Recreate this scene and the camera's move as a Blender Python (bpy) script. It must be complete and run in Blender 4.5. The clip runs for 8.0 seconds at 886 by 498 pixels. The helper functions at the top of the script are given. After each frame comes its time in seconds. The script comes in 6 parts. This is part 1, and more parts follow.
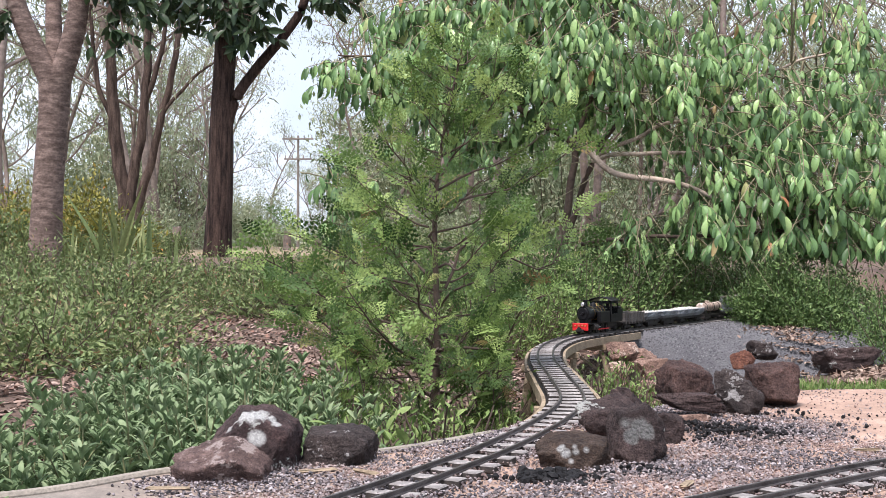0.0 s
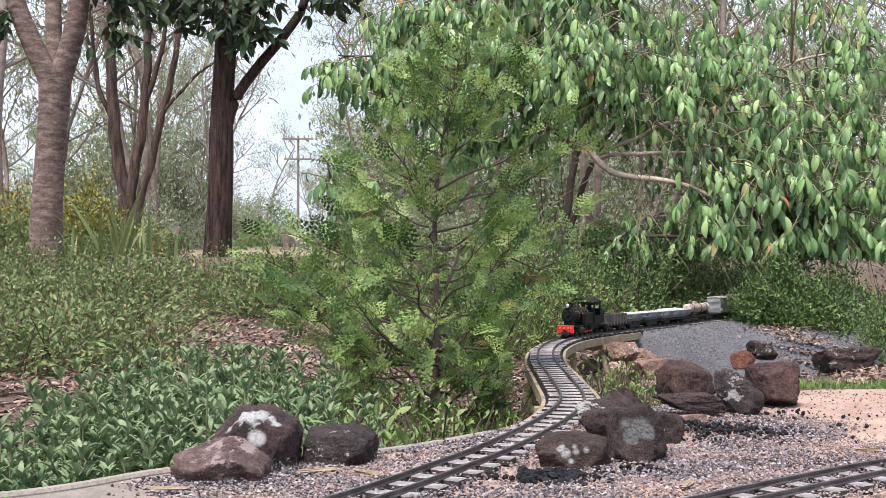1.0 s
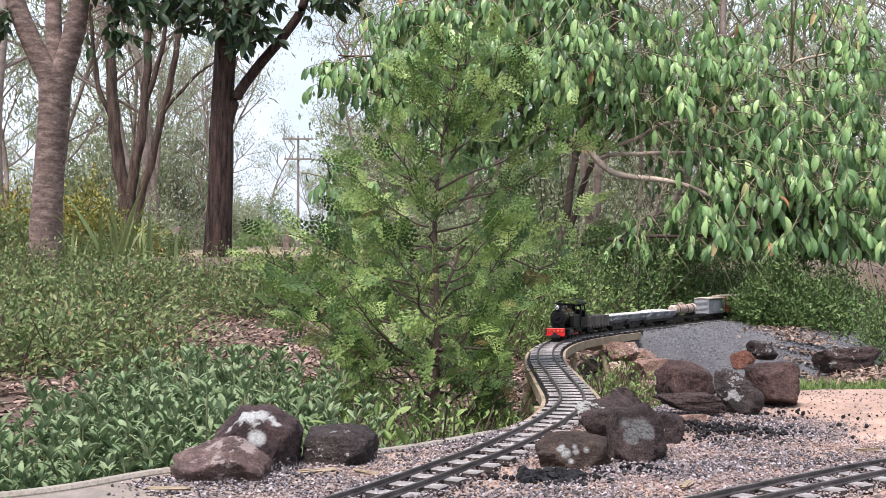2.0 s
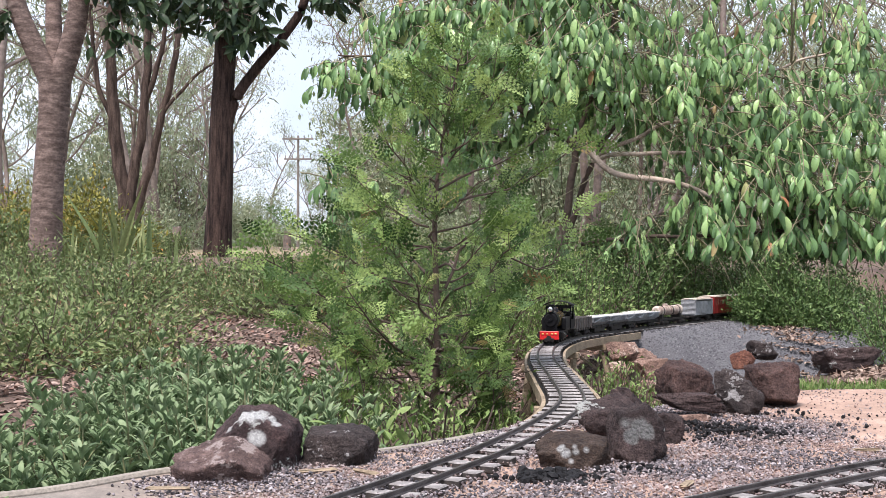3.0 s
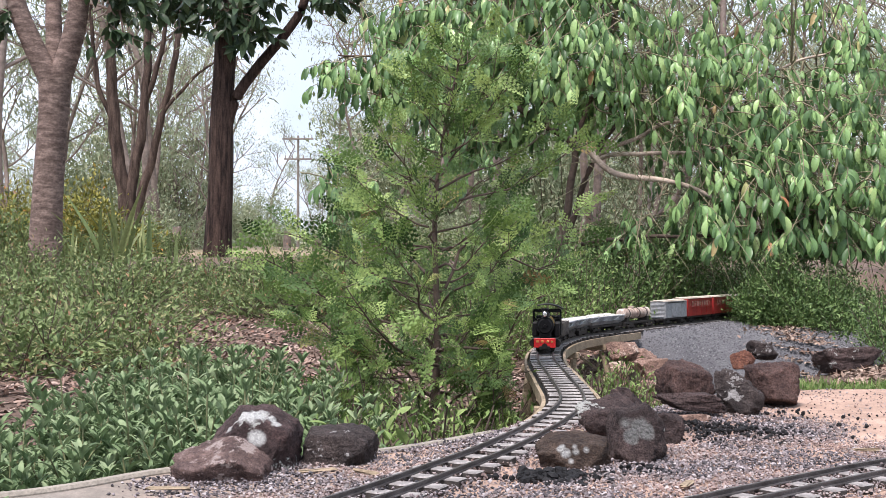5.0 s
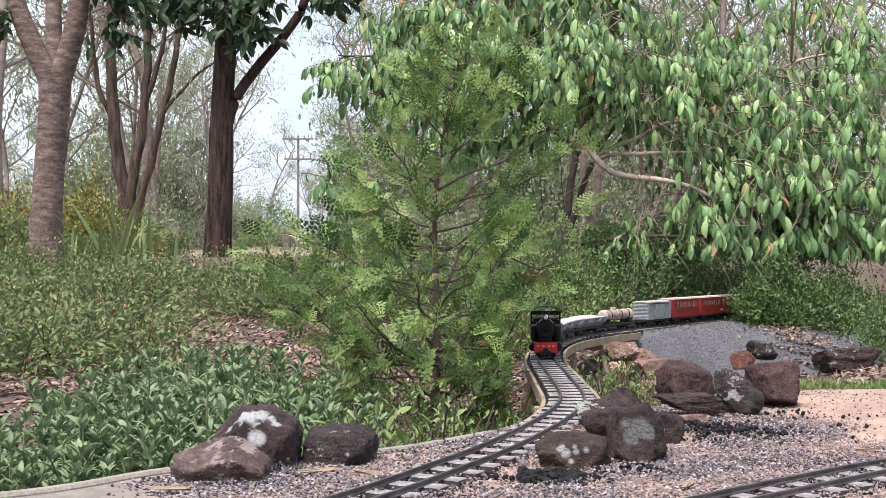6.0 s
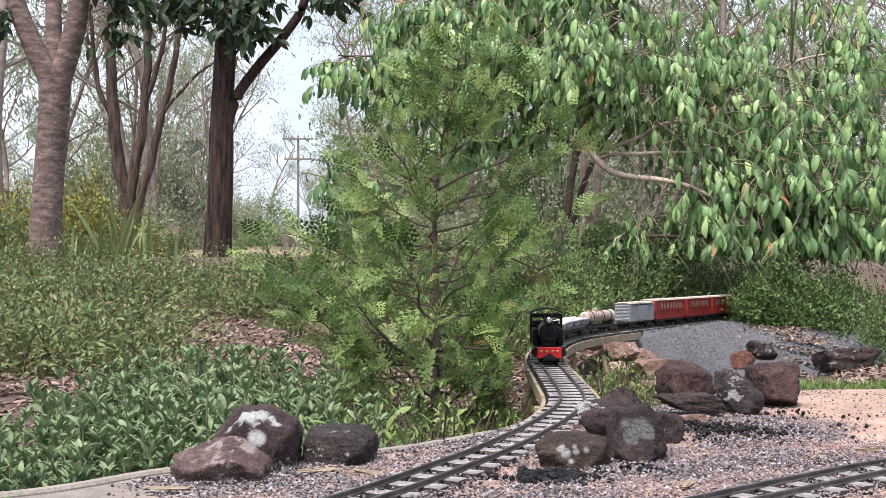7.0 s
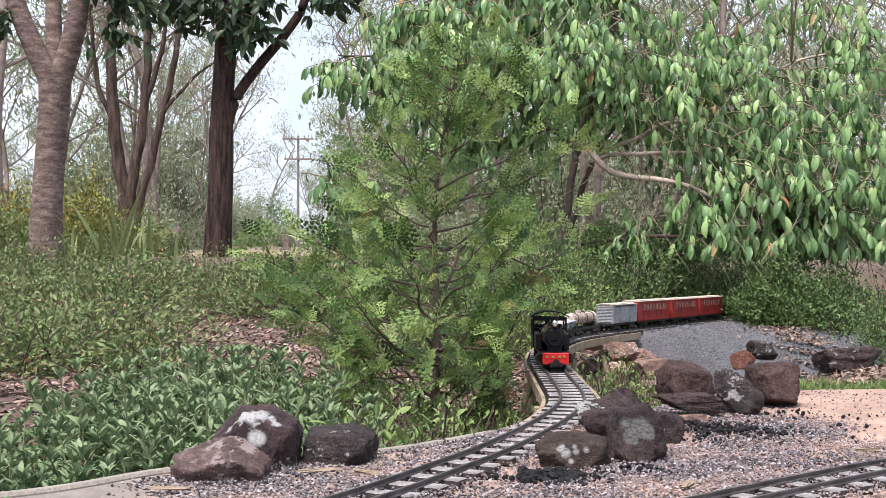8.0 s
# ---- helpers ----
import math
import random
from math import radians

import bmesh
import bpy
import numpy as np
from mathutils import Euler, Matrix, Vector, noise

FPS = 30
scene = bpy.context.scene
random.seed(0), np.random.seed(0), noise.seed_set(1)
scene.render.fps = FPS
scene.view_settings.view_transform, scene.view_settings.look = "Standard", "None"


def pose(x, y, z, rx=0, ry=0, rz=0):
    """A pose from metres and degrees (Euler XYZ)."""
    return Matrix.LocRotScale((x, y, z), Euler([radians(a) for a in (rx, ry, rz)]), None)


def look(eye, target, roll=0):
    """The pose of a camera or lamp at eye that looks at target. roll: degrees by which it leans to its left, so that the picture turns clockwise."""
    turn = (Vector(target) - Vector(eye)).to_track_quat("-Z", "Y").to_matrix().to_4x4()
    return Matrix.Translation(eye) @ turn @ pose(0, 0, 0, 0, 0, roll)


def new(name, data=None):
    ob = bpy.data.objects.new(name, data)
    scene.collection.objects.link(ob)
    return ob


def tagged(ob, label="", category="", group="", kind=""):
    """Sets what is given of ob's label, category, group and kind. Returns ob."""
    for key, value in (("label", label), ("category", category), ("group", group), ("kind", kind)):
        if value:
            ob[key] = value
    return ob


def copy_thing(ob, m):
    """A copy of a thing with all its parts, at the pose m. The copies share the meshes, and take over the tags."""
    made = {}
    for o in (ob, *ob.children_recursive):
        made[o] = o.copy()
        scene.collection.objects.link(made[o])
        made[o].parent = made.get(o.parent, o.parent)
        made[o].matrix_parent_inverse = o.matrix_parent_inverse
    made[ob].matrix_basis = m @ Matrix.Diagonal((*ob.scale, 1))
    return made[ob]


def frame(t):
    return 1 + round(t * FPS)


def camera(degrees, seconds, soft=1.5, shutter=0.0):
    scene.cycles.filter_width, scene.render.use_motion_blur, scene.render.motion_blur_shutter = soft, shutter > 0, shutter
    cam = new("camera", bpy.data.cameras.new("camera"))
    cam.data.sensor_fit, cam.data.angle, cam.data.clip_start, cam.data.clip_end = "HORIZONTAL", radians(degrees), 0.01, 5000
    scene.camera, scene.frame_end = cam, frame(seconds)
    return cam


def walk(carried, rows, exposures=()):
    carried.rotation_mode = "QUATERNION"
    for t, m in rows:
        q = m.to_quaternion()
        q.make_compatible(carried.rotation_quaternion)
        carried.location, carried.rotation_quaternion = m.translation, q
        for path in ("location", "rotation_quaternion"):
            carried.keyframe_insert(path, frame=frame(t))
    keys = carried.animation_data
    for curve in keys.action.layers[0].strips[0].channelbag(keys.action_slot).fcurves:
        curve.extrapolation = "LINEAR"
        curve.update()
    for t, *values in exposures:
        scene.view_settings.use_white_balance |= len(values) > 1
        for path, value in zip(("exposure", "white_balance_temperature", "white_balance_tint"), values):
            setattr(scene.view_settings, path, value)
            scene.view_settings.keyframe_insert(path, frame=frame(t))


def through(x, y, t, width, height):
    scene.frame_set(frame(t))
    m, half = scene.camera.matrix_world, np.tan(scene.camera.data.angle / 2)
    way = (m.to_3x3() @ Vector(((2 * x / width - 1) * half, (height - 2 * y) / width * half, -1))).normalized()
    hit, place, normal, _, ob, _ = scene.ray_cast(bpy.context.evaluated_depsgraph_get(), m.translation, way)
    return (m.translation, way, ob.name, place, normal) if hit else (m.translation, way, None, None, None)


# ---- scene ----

# ------------------------------------------------------------ camera
EYE = 0.27
cam = camera(43.81, 8.0, soft=0.8)
STAND = pose(0, 0, EYE, 91.087, 0, 0)
walk(cam, [(0.0, STAND), (8.0, STAND)], exposures=[(0.0, 0.70, 6480, 21), (8.0, 0.70, 6480, 21)])

# ------------------------------------------------------------ light: bright overcast
SUN_EL, SUN_AZ = radians(64), radians(208)
world = bpy.data.worlds.new("overcast_sky")
scene.world = world
world.use_nodes = True
wn, wl = world.node_tree.nodes, world.node_tree.links
wn.clear()
sky = wn.new("ShaderNodeTexSky")
sky.sky_type, sky.sun_disc = "NISHITA", False
sky.sun_elevation, sky.sun_rotation = SUN_EL, SUN_AZ
sky.air_density, sky.dust_density = 1.0, 3.0
tc = wn.new("ShaderNodeTexCoord")
cloud = wn.new("ShaderNodeTexNoise")
cloud.inputs["Scale"].default_value, cloud.inputs["Detail"].default_value = 3.0, 5.0
ramp = wn.new("ShaderNodeValToRGB")
ramp.color_ramp.elements[0].position, ramp.color_ramp.elements[1].position = 0.30, 0.62
ramp.color_ramp.elements[0].color = (0.45, 0.45, 0.45, 1)
cmix = wn.new("ShaderNodeMix")
cmix.data_type = "RGBA"
cmix.inputs["B"].default_value = (6.9, 8.2, 9.3, 1)
wl.new(tc.outputs["Generated"], cloud.inputs["Vector"])
wl.new(cloud.outputs["Fac"], ramp.inputs["Fac"])
wl.new(ramp.outputs["Color"], cmix.inputs["Factor"])
wl.new(sky.outputs["Color"], cmix.inputs["A"])
bg = wn.new("ShaderNodeBackground")
bg.inputs["Strength"].default_value = 0.10
wo = wn.new("ShaderNodeOutputWorld")
wl.new(cmix.outputs["Result"], bg.inputs["Color"])
wl.new(bg.outputs["Background"], wo.inputs["Surface"])
sun = new("sun", bpy.data.lights.new("sun", "SUN"))
sun.data.energy, sun.data.angle, sun.data.color = 3.9, radians(14), (1.0, 0.96, 0.90)
sd = Vector((math.sin(SUN_AZ) * math.cos(SUN_EL), math.cos(SUN_AZ) * math.cos(SUN_EL), math.sin(SUN_EL)))
sun.matrix_world = look(sd * 50, (0, 0, 0))


# ------------------------------------------------------------ material builders
def nodes_of(name):
    m = bpy.data.materials.new(name)
    m.use_nodes = True
    n, l = m.node_tree.nodes, m.node_tree.links
    return m, n, l, n["Principled BSDF"]


def noise_node(n, l, scale, detail=4.0, rough=0.6, coord="Object"):
    t = n.new("ShaderNodeTexCoord")
    x = n.new("ShaderNodeTexNoise")
    x.inputs["Scale"].default_value, x.inputs["Detail"].default_value, x.inputs["Roughness"].default_value = scale, detail, rough
    l.new(t.outputs[coord], x.inputs["Vector"])
    return x


def ramp_node(n, l, fac, stops):
    r = n.new("ShaderNodeValToRGB")
    e = r.color_ramp.elements
    e[0].position, e[1].position = stops[0][0], stops[-1][0]
    e[0].color, e[1].color = (*stops[0][1], 1), (*stops[-1][1], 1)
    for p, c in stops[1:-1]:
        e.new(p).color = (*c, 1)
    l.new(fac, r.inputs["Fac"])
    return r


def mix_node(n, l, fac, a, b, mode="MIX"):
    x = n.new("ShaderNodeMix")
    x.data_type, x.blend_type = "RGBA", mode
    for sock, v in ((x.inputs["Factor"], fac), (x.inputs["A"], a), (x.inputs["B"], b)):
        if isinstance(v, bpy.types.NodeSocket):
            l.new(v, sock)
        else:
            sock.default_value = v if isinstance(v, float) else (*v, 1)
    return x.outputs["Result"]


def bump_node(n, l, p, height, strength=0.4, dist=0.003):
    b = n.new("ShaderNodeBump")
    b.inputs["Strength"].default_value, b.inputs["Distance"].default_value = strength, dist
    l.new(height, b.inputs["Height"])
    l.new(b.outputs["Normal"], p.inputs["Normal"])


def surface(name, dark, light, scale, rough=0.8, metal=0.0, bump=0.4, dist=0.002, fine=None, coord="Object", island=0.0, spec=0.4):
    """A worn surface: coarse stains and fine grain between two colours."""
    m, n, l, p = nodes_of(name)
    big = noise_node(n, l, scale, 5, 0.65, coord)
    small = noise_node(n, l, fine or scale * 9, 4, 0.7, coord)
    a = ramp_node(n, l, big.outputs["Fac"], [(0.3, dark), (0.7, light)]).outputs["Color"]
    g = ramp_node(n, l, small.outputs["Fac"], [(0.3, (0.62, 0.62, 0.62)), (0.7, (1.25, 1.25, 1.25))]).outputs["Color"]
    col = mix_node(n, l, 1.0, a, g, "MULTIPLY")
    if island:
        geo = n.new("ShaderNodeNewGeometry")
        r = ramp_node(n, l, geo.outputs["Random Per Island"], [(0.0, (1 - island,) * 3), (1.0, (1 + island,) * 3)]).outputs["Color"]
        col = mix_node(n, l, 1.0, col, r, "MULTIPLY")
    l.new(col, p.inputs["Base Color"])
    p.inputs["Roughness"].default_value, p.inputs["Metallic"].default_value = rough, metal
    p.inputs["Specular IOR Level"].default_value = spec
    bump_node(n, l, p, small.outputs["Fac"], bump, dist)
    return m


def leaf_material(name, stops, rough=0.5, through=0.25, spec=0.28, obj=0.0):
    """Leaves: each its own tint, a little light through the blade."""
    m, n, l, p = nodes_of(name)
    geo = n.new("ShaderNodeNewGeometry")
    fac = geo.outputs["Random Per Island"]
    if obj:
        info = n.new("ShaderNodeObjectInfo")
        add = n.new("ShaderNodeMath")
        add.operation = "ADD"
        l.new(fac, add.inputs[0])
        l.new(info.outputs["Random"], add.inputs[1])
        fr = n.new("ShaderNodeMath")
        fr.operation = "FRACT"
        l.new(add.outputs[0], fr.inputs[0])
        fac = fr.outputs[0]
    c = ramp_node(n, l, fac, stops).outputs["Color"]
    grain = noise_node(n, l, 60, 3)
    g = ramp_node(n, l, grain.outputs["Fac"], [(0.3, (0.75,) * 3), (0.7, (1.2,) * 3)]).outputs["Color"]
    c = mix_node(n, l, 1.0, c, g, "MULTIPLY")
    l.new(c, p.inputs["Base Color"])
    p.inputs["Roughness"].default_value, p.inputs["Specular IOR Level"].default_value = rough, spec
    tr = n.new("ShaderNodeBsdfTranslucent")
    l.new(c, tr.inputs["Color"])
    ms = n.new("ShaderNodeMixShader")
    ms.inputs["Fac"].default_value = through
    l.new(p.outputs["BSDF"], ms.inputs[1])
    l.new(tr.outputs["BSDF"], ms.inputs[2])
    l.new(ms.outputs["Shader"], n["Material Output"].inputs["Surface"])
    return m


def stones_material(name, stops, rough=0.85):
    """Loose stones, each of one colour, with a fine grain."""
    m, n, l, p = nodes_of(name)
    geo = n.new("ShaderNodeNewGeometry")
    c = ramp_node(n, l, geo.outputs["Random Per Island"], stops)
    c.color_ramp.interpolation = "CONSTANT"
    g = noise_node(n, l, 700, 3)
    gg = ramp_node(n, l, g.outputs["Fac"], [(0.3, (0.7,) * 3), (0.7, (1.25,) * 3)]).outputs["Color"]
    l.new(mix_node(n, l, 1.0, c.outputs["Color"], gg, "MULTIPLY"), p.inputs["Base Color"])
    p.inputs["Roughness"].default_value = rough
    return m


def rock_material(name, dark, light, lichen=(0.42, 0.43, 0.40), amount=0.6, scale=14, spots=(), pale=0.5):
    """Weathered stone with pale crusts of lichen; spots: (centre, radius) of round crusts."""
    m, n, l, p = nodes_of(name)
    info = n.new("ShaderNodeObjectInfo")
    t = n.new("ShaderNodeTexCoord")
    sh = n.new("ShaderNodeVectorMath")
    sh.operation = "ADD"
    sc = n.new("ShaderNodeVectorMath")
    sc.operation = "SCALE"
    sc.inputs[0].default_value = (7, 3, 5)
    l.new(info.outputs["Random"], sc.inputs["Scale"])
    l.new(t.outputs["Object"], sh.inputs[0])
    l.new(sc.outputs["Vector"], sh.inputs[1])

    def nz(scale, detail, rough=0.65):
        x = n.new("ShaderNodeTexNoise")
        x.inputs["Scale"].default_value, x.inputs["Detail"].default_value, x.inputs["Roughness"].default_value = scale, detail, rough
        l.new(sh.outputs["Vector"], x.inputs["Vector"])
        return x.outputs["Fac"]
    big, mid, fine, lic = nz(scale, 5), nz(scale * 5, 5, 0.7), nz(scale * 22, 4, 0.75), nz(scale * 1.2, 6, 0.72)
    c = ramp_node(n, l, big, [(0.32, dark), (0.68, light)]).outputs["Color"]
    c = mix_node(n, l, 1.0, c, ramp_node(n, l, mid, [(0.3, (0.55, 0.5, 0.5)), (0.7, (1.35, 1.3, 1.3))]).outputs["Color"], "MULTIPLY")
    c = mix_node(n, l, 1.0, c, ramp_node(n, l, fine, [(0.34, (0.38,) * 3), (0.68, (1.65,) * 3)]).outputs["Color"], "MULTIPLY")
    edge = ramp_node(n, l, lic, [(amount, (0, 0, 0)), (amount + 0.02, (1, 1, 1))]).outputs["Color"]
    pits = ramp_node(n, l, fine, [(0.33, (0.2,) * 3), (0.5, (1, 1, 1))]).outputs["Color"]
    f = mix_node(n, l, 1.0, edge, pits, "MULTIPLY")
    c = mix_node(n, l, f, c, lichen)
    if spots:
        warp = n.new("ShaderNodeTexNoise")
        warp.inputs["Scale"].default_value, warp.inputs["Detail"].default_value, warp.inputs["Roughness"].default_value = 45, 5, 0.7
        l.new(t.outputs["Object"], warp.inputs["Vector"])
        for centre, radius in spots:
            dist = n.new("ShaderNodeVectorMath")
            dist.operation = "DISTANCE"
            l.new(t.outputs["Object"], dist.inputs[0])
            dist.inputs[1].default_value = centre
            off = n.new("ShaderNodeMath")
            off.operation = "MULTIPLY_ADD"
            l.new(warp.outputs["Fac"], off.inputs[0])
            off.inputs[1].default_value = radius * 1.3
            l.new(dist.outputs["Value"], off.inputs[2])
            e = ramp_node(n, l, off.outputs[0], [(radius * 1.62, (1, 1, 1)), (radius * 1.70, (0, 0, 0))]).outputs["Color"]
            crust = ramp_node(n, l, fine, [(0.3, (pale * 0.4,) * 3), (0.6, (pale, pale * 1.02, pale * 0.98))]).outputs["Color"]
            c = mix_node(n, l, e, c, crust)
    l.new(c, p.inputs["Base Color"])
    p.inputs["Roughness"].default_value = 0.85
    p.inputs["Specular IOR Level"].default_value = 0.3
    h = n.new("ShaderNodeMath")
    h.operation = "MULTIPLY_ADD"
    l.new(mid, h.inputs[0])
    h.inputs[1].default_value = 2.0
    l.new(fine, h.inputs[2])
    bump_node(n, l, p, h.outputs[0], 1.0, 0.007)
    return m


# ------------------------------------------------------------ mesh builders
def soup(name, verts, faces, mat, parent=None, smooth=False, label=""):
    """One mesh object from numpy arrays; all faces have the same number of corners."""
    verts, faces = np.asarray(verts, np.float32), np.asarray(faces, np.int32)
    me = bpy.data.meshes.new(name)
    me.vertices.add(len(verts))
    me.vertices.foreach_set("co", verts.ravel())
    k = faces.shape[1]
    me.loops.add(faces.size)
    me.loops.foreach_set("vertex_index", faces.ravel())
    me.polygons.add(len(faces))
    me.polygons.foreach_set("loop_start", np.arange(0, faces.size, k, dtype=np.int32))
    me.polygons.foreach_set("use_smooth", np.full(len(faces), smooth))
    me.update(calc_edges=True)
    me.materials.append(mat)
    ob = new(name, me)
    if parent:
        ob.parent = parent
    if label:
        ob["label"] = label
    return ob


def part(name, bm, mat, parent=None, label="", smooth=False):
    me = bpy.data.meshes.new(name)
    if smooth:
        for f in bm.faces:
            f.smooth = True
    bm.to_mesh(me)
    bm.free()
    me.materials.append(mat)
    ob = new(name, me)
    if parent:
        ob.parent = parent
    if label:
        ob["label"] = label
    return ob


def box(bm, x0, x1, y0, y1, z0, z1, bevel=0.0, turn=None):
    r = bmesh.ops.create_cube(bm, size=1.0)
    vs = r["verts"]
    m = Matrix.Translation(((x0 + x1) / 2, (y0 + y1) / 2, (z0 + z1) / 2)) @ Matrix.Diagonal((x1 - x0, y1 - y0, z1 - z0, 1))
    bmesh.ops.transform(bm, matrix=(turn or Matrix()) @ m, verts=vs)
    if bevel:
        es = {e for v in vs for e in v.link_edges}
        bmesh.ops.bevel(bm, geom=list(es), offset=bevel, segments=1, affect="EDGES", profile=0.5)
    return bm


def rod(bm, a, b, r0, r1=None, seg=12, caps=True):
    a, b = Vector(a), Vector(b)
    d = b - a
    m = Matrix.Translation((a + b) / 2) @ d.to_track_quat("Z", "Y").to_matrix().to_4x4()
    bmesh.ops.create_cone(bm, cap_ends=caps, segments=seg, radius1=r0, radius2=r0 if r1 is None else r1, depth=d.length, matrix=m)
    return bm


def tubes(lines, seg=6):
    """Vertices and quads of many tapered tubes; each line is (points, radii)."""
    V, F, base = [], [], 0
    ang = np.arange(seg) * 2 * np.pi / seg
    for pts, rad in lines:
        pts = np.asarray(pts, float)
        rad = np.asarray(rad, float)
        tan = np.gradient(pts, axis=0)
        tan /= np.linalg.norm(tan, axis=1)[:, None] + 1e-9
        ref = np.where(np.abs(tan[:, 2:3]) < 0.9, np.array([[0, 0, 1.0]]), np.array([[1.0, 0, 0]]))
        u = np.cross(tan, ref)
        u /= np.linalg.norm(u, axis=1)[:, None] + 1e-9
        w = np.cross(tan, u)
        ring = pts[:, None] + rad[:, None, None] * (u[:, None] * np.cos(ang)[None, :, None] + w[:, None] * np.sin(ang)[None, :, None])
        V.append(ring.reshape(-1, 3))
        n = len(pts)
        i, j = np.meshgrid(np.arange(n - 1), np.arange(seg), indexing="ij")
        a = base + i * seg + j
        b = base + i * seg + (j + 1) % seg
        F.append(np.stack([a, b, b + seg, a + seg], -1).reshape(-1, 4))
        base += n * seg
    return np.concatenate(V), np.concatenate(F)


def frames_of(d, up):
    """Rotation matrices with x along d, z near up (n x 3 each)."""
    d = d / (np.linalg.norm(d, axis=1)[:, None] + 1e-9)
    y = np.cross(up, d)
    y /= np.linalg.norm(y, axis=1)[:, None] + 1e-9
    z = np.cross(d, y)
    return np.stack([d, y, z], -1)


def scatter(tv, tf, pos, rot, size):
    """Copies of a small template, joined: places, 3x3 turns, sizes."""
    tv, tf = np.asarray(tv, float), np.asarray(tf)
    size = np.asarray(size, float)
    if size.ndim == 1:
        size = size[:, None].repeat(3, 1)
    v = np.einsum("nij,nkj->nki", rot, tv[None] * size[:, None, :]) + pos[:, None]
    f = tf[None] + (np.arange(len(pos)) * len(tv))[:, None, None]
    return v.reshape(-1, 3), f.reshape(-1, tf.shape[1])


def blade(width, sag, fold, n=4):
    """A pointed leaf along x, length 1, folded on its midrib."""
    V, F = [], []
    for i in range(n + 1):
        t = i / n
        w = width * max(0.04, math.sin(math.pi * min(1, t ** 0.8)) ** 0.8) * 0.5
        z = -sag * t * t
        V += [(t, -w, z + fold * w), (t, 0, z), (t, w, z + fold * w)]
    for i in range(n):
        a = i * 3
        F += [(a, a + 1, a + 4, a + 3), (a + 1, a + 2, a + 5, a + 4)]
    return np.array(V), np.array(F)


def spline(pts, step):
    """Catmull-Rom through control points, resampled evenly."""
    p = np.asarray(pts, float)
    q = np.vstack([2 * p[0] - p[1], p, 2 * p[-1] - p[-2]])
    out = []
    for i in range(1, len(q) - 2):
        t = np.linspace(0, 1, 40, endpoint=False)[:, None]
        a, b, c, d = q[i - 1], q[i], q[i + 1], q[i + 2]
        out.append(0.5 * (2 * b + (c - a) * t + (2 * a - 5 * b + 4 * c - d) * t ** 2 + (3 * b - a - 3 * c + d) * t ** 3))
    out = np.vstack(out + [p[-1:]])
    s = np.r_[0, np.cumsum(np.linalg.norm(np.diff(out, axis=0), axis=1))]
    e = np.arange(0, s[-1], step)
    return np.stack([np.interp(e, s, out[:, k]) for k in range(out.shape[1])], 1), e


rng = np.random.default_rng(7)


def unit(v):
    return v / (np.linalg.norm(v, axis=-1, keepdims=True) + 1e-9)


def smooth01(a, b, x):
    t = np.clip((x - a) / (b - a), 0, 1)
    return t * t * (3 - 2 * t)


def wob(x, y, k, seed=0.0):
    """Cheap smooth unevenness."""
    return (np.sin(x * k + 1.3 + seed) * np.cos(y * k * 1.13 + 0.7 - seed) + 0.5 * np.sin(x * k * 2.3 - y * k * 1.9 + 2.1 + seed)) / 1.5


# ------------------------------------------------------------ railway lines
MAIN_POINTS = [(-0.75, 0.45), (-0.30, 0.93), (-0.108, 1.22), (0.012, 1.453), (0.097, 1.642), (0.198, 1.93), (0.261, 2.227), (0.281, 2.688),
               (0.301, 3.235), (0.367, 3.768), (0.504, 4.238), (0.761, 4.704), (1.12, 5.257), (1.535, 5.921), (1.98, 6.58), (2.6, 7.1), (3.4, 7.4)]
SIDE_POINTS = [(-0.7, 0.4), (-0.15, 0.82), (0.10, 1.05), (0.298, 1.219), (0.3715, 1.28), (0.4617, 1.352), (0.579, 1.441), (0.86, 1.63), (1.3, 1.85), (1.9, 2.05)]
RAIL = 0.018
STEP = 0.005
line_main, arc_main = spline(MAIN_POINTS, STEP)
line_side, arc_side = spline(SIDE_POINTS, STEP)
ARC0 = arc_main[np.argmin(np.hypot(line_main[:, 0] + 0.108, line_main[:, 1] - 1.22))]


def on_line(s, line=line_main, arc=arc_main):
    return np.array([np.interp(s, arc, line[:, 0]), np.interp(s, arc, line[:, 1])])


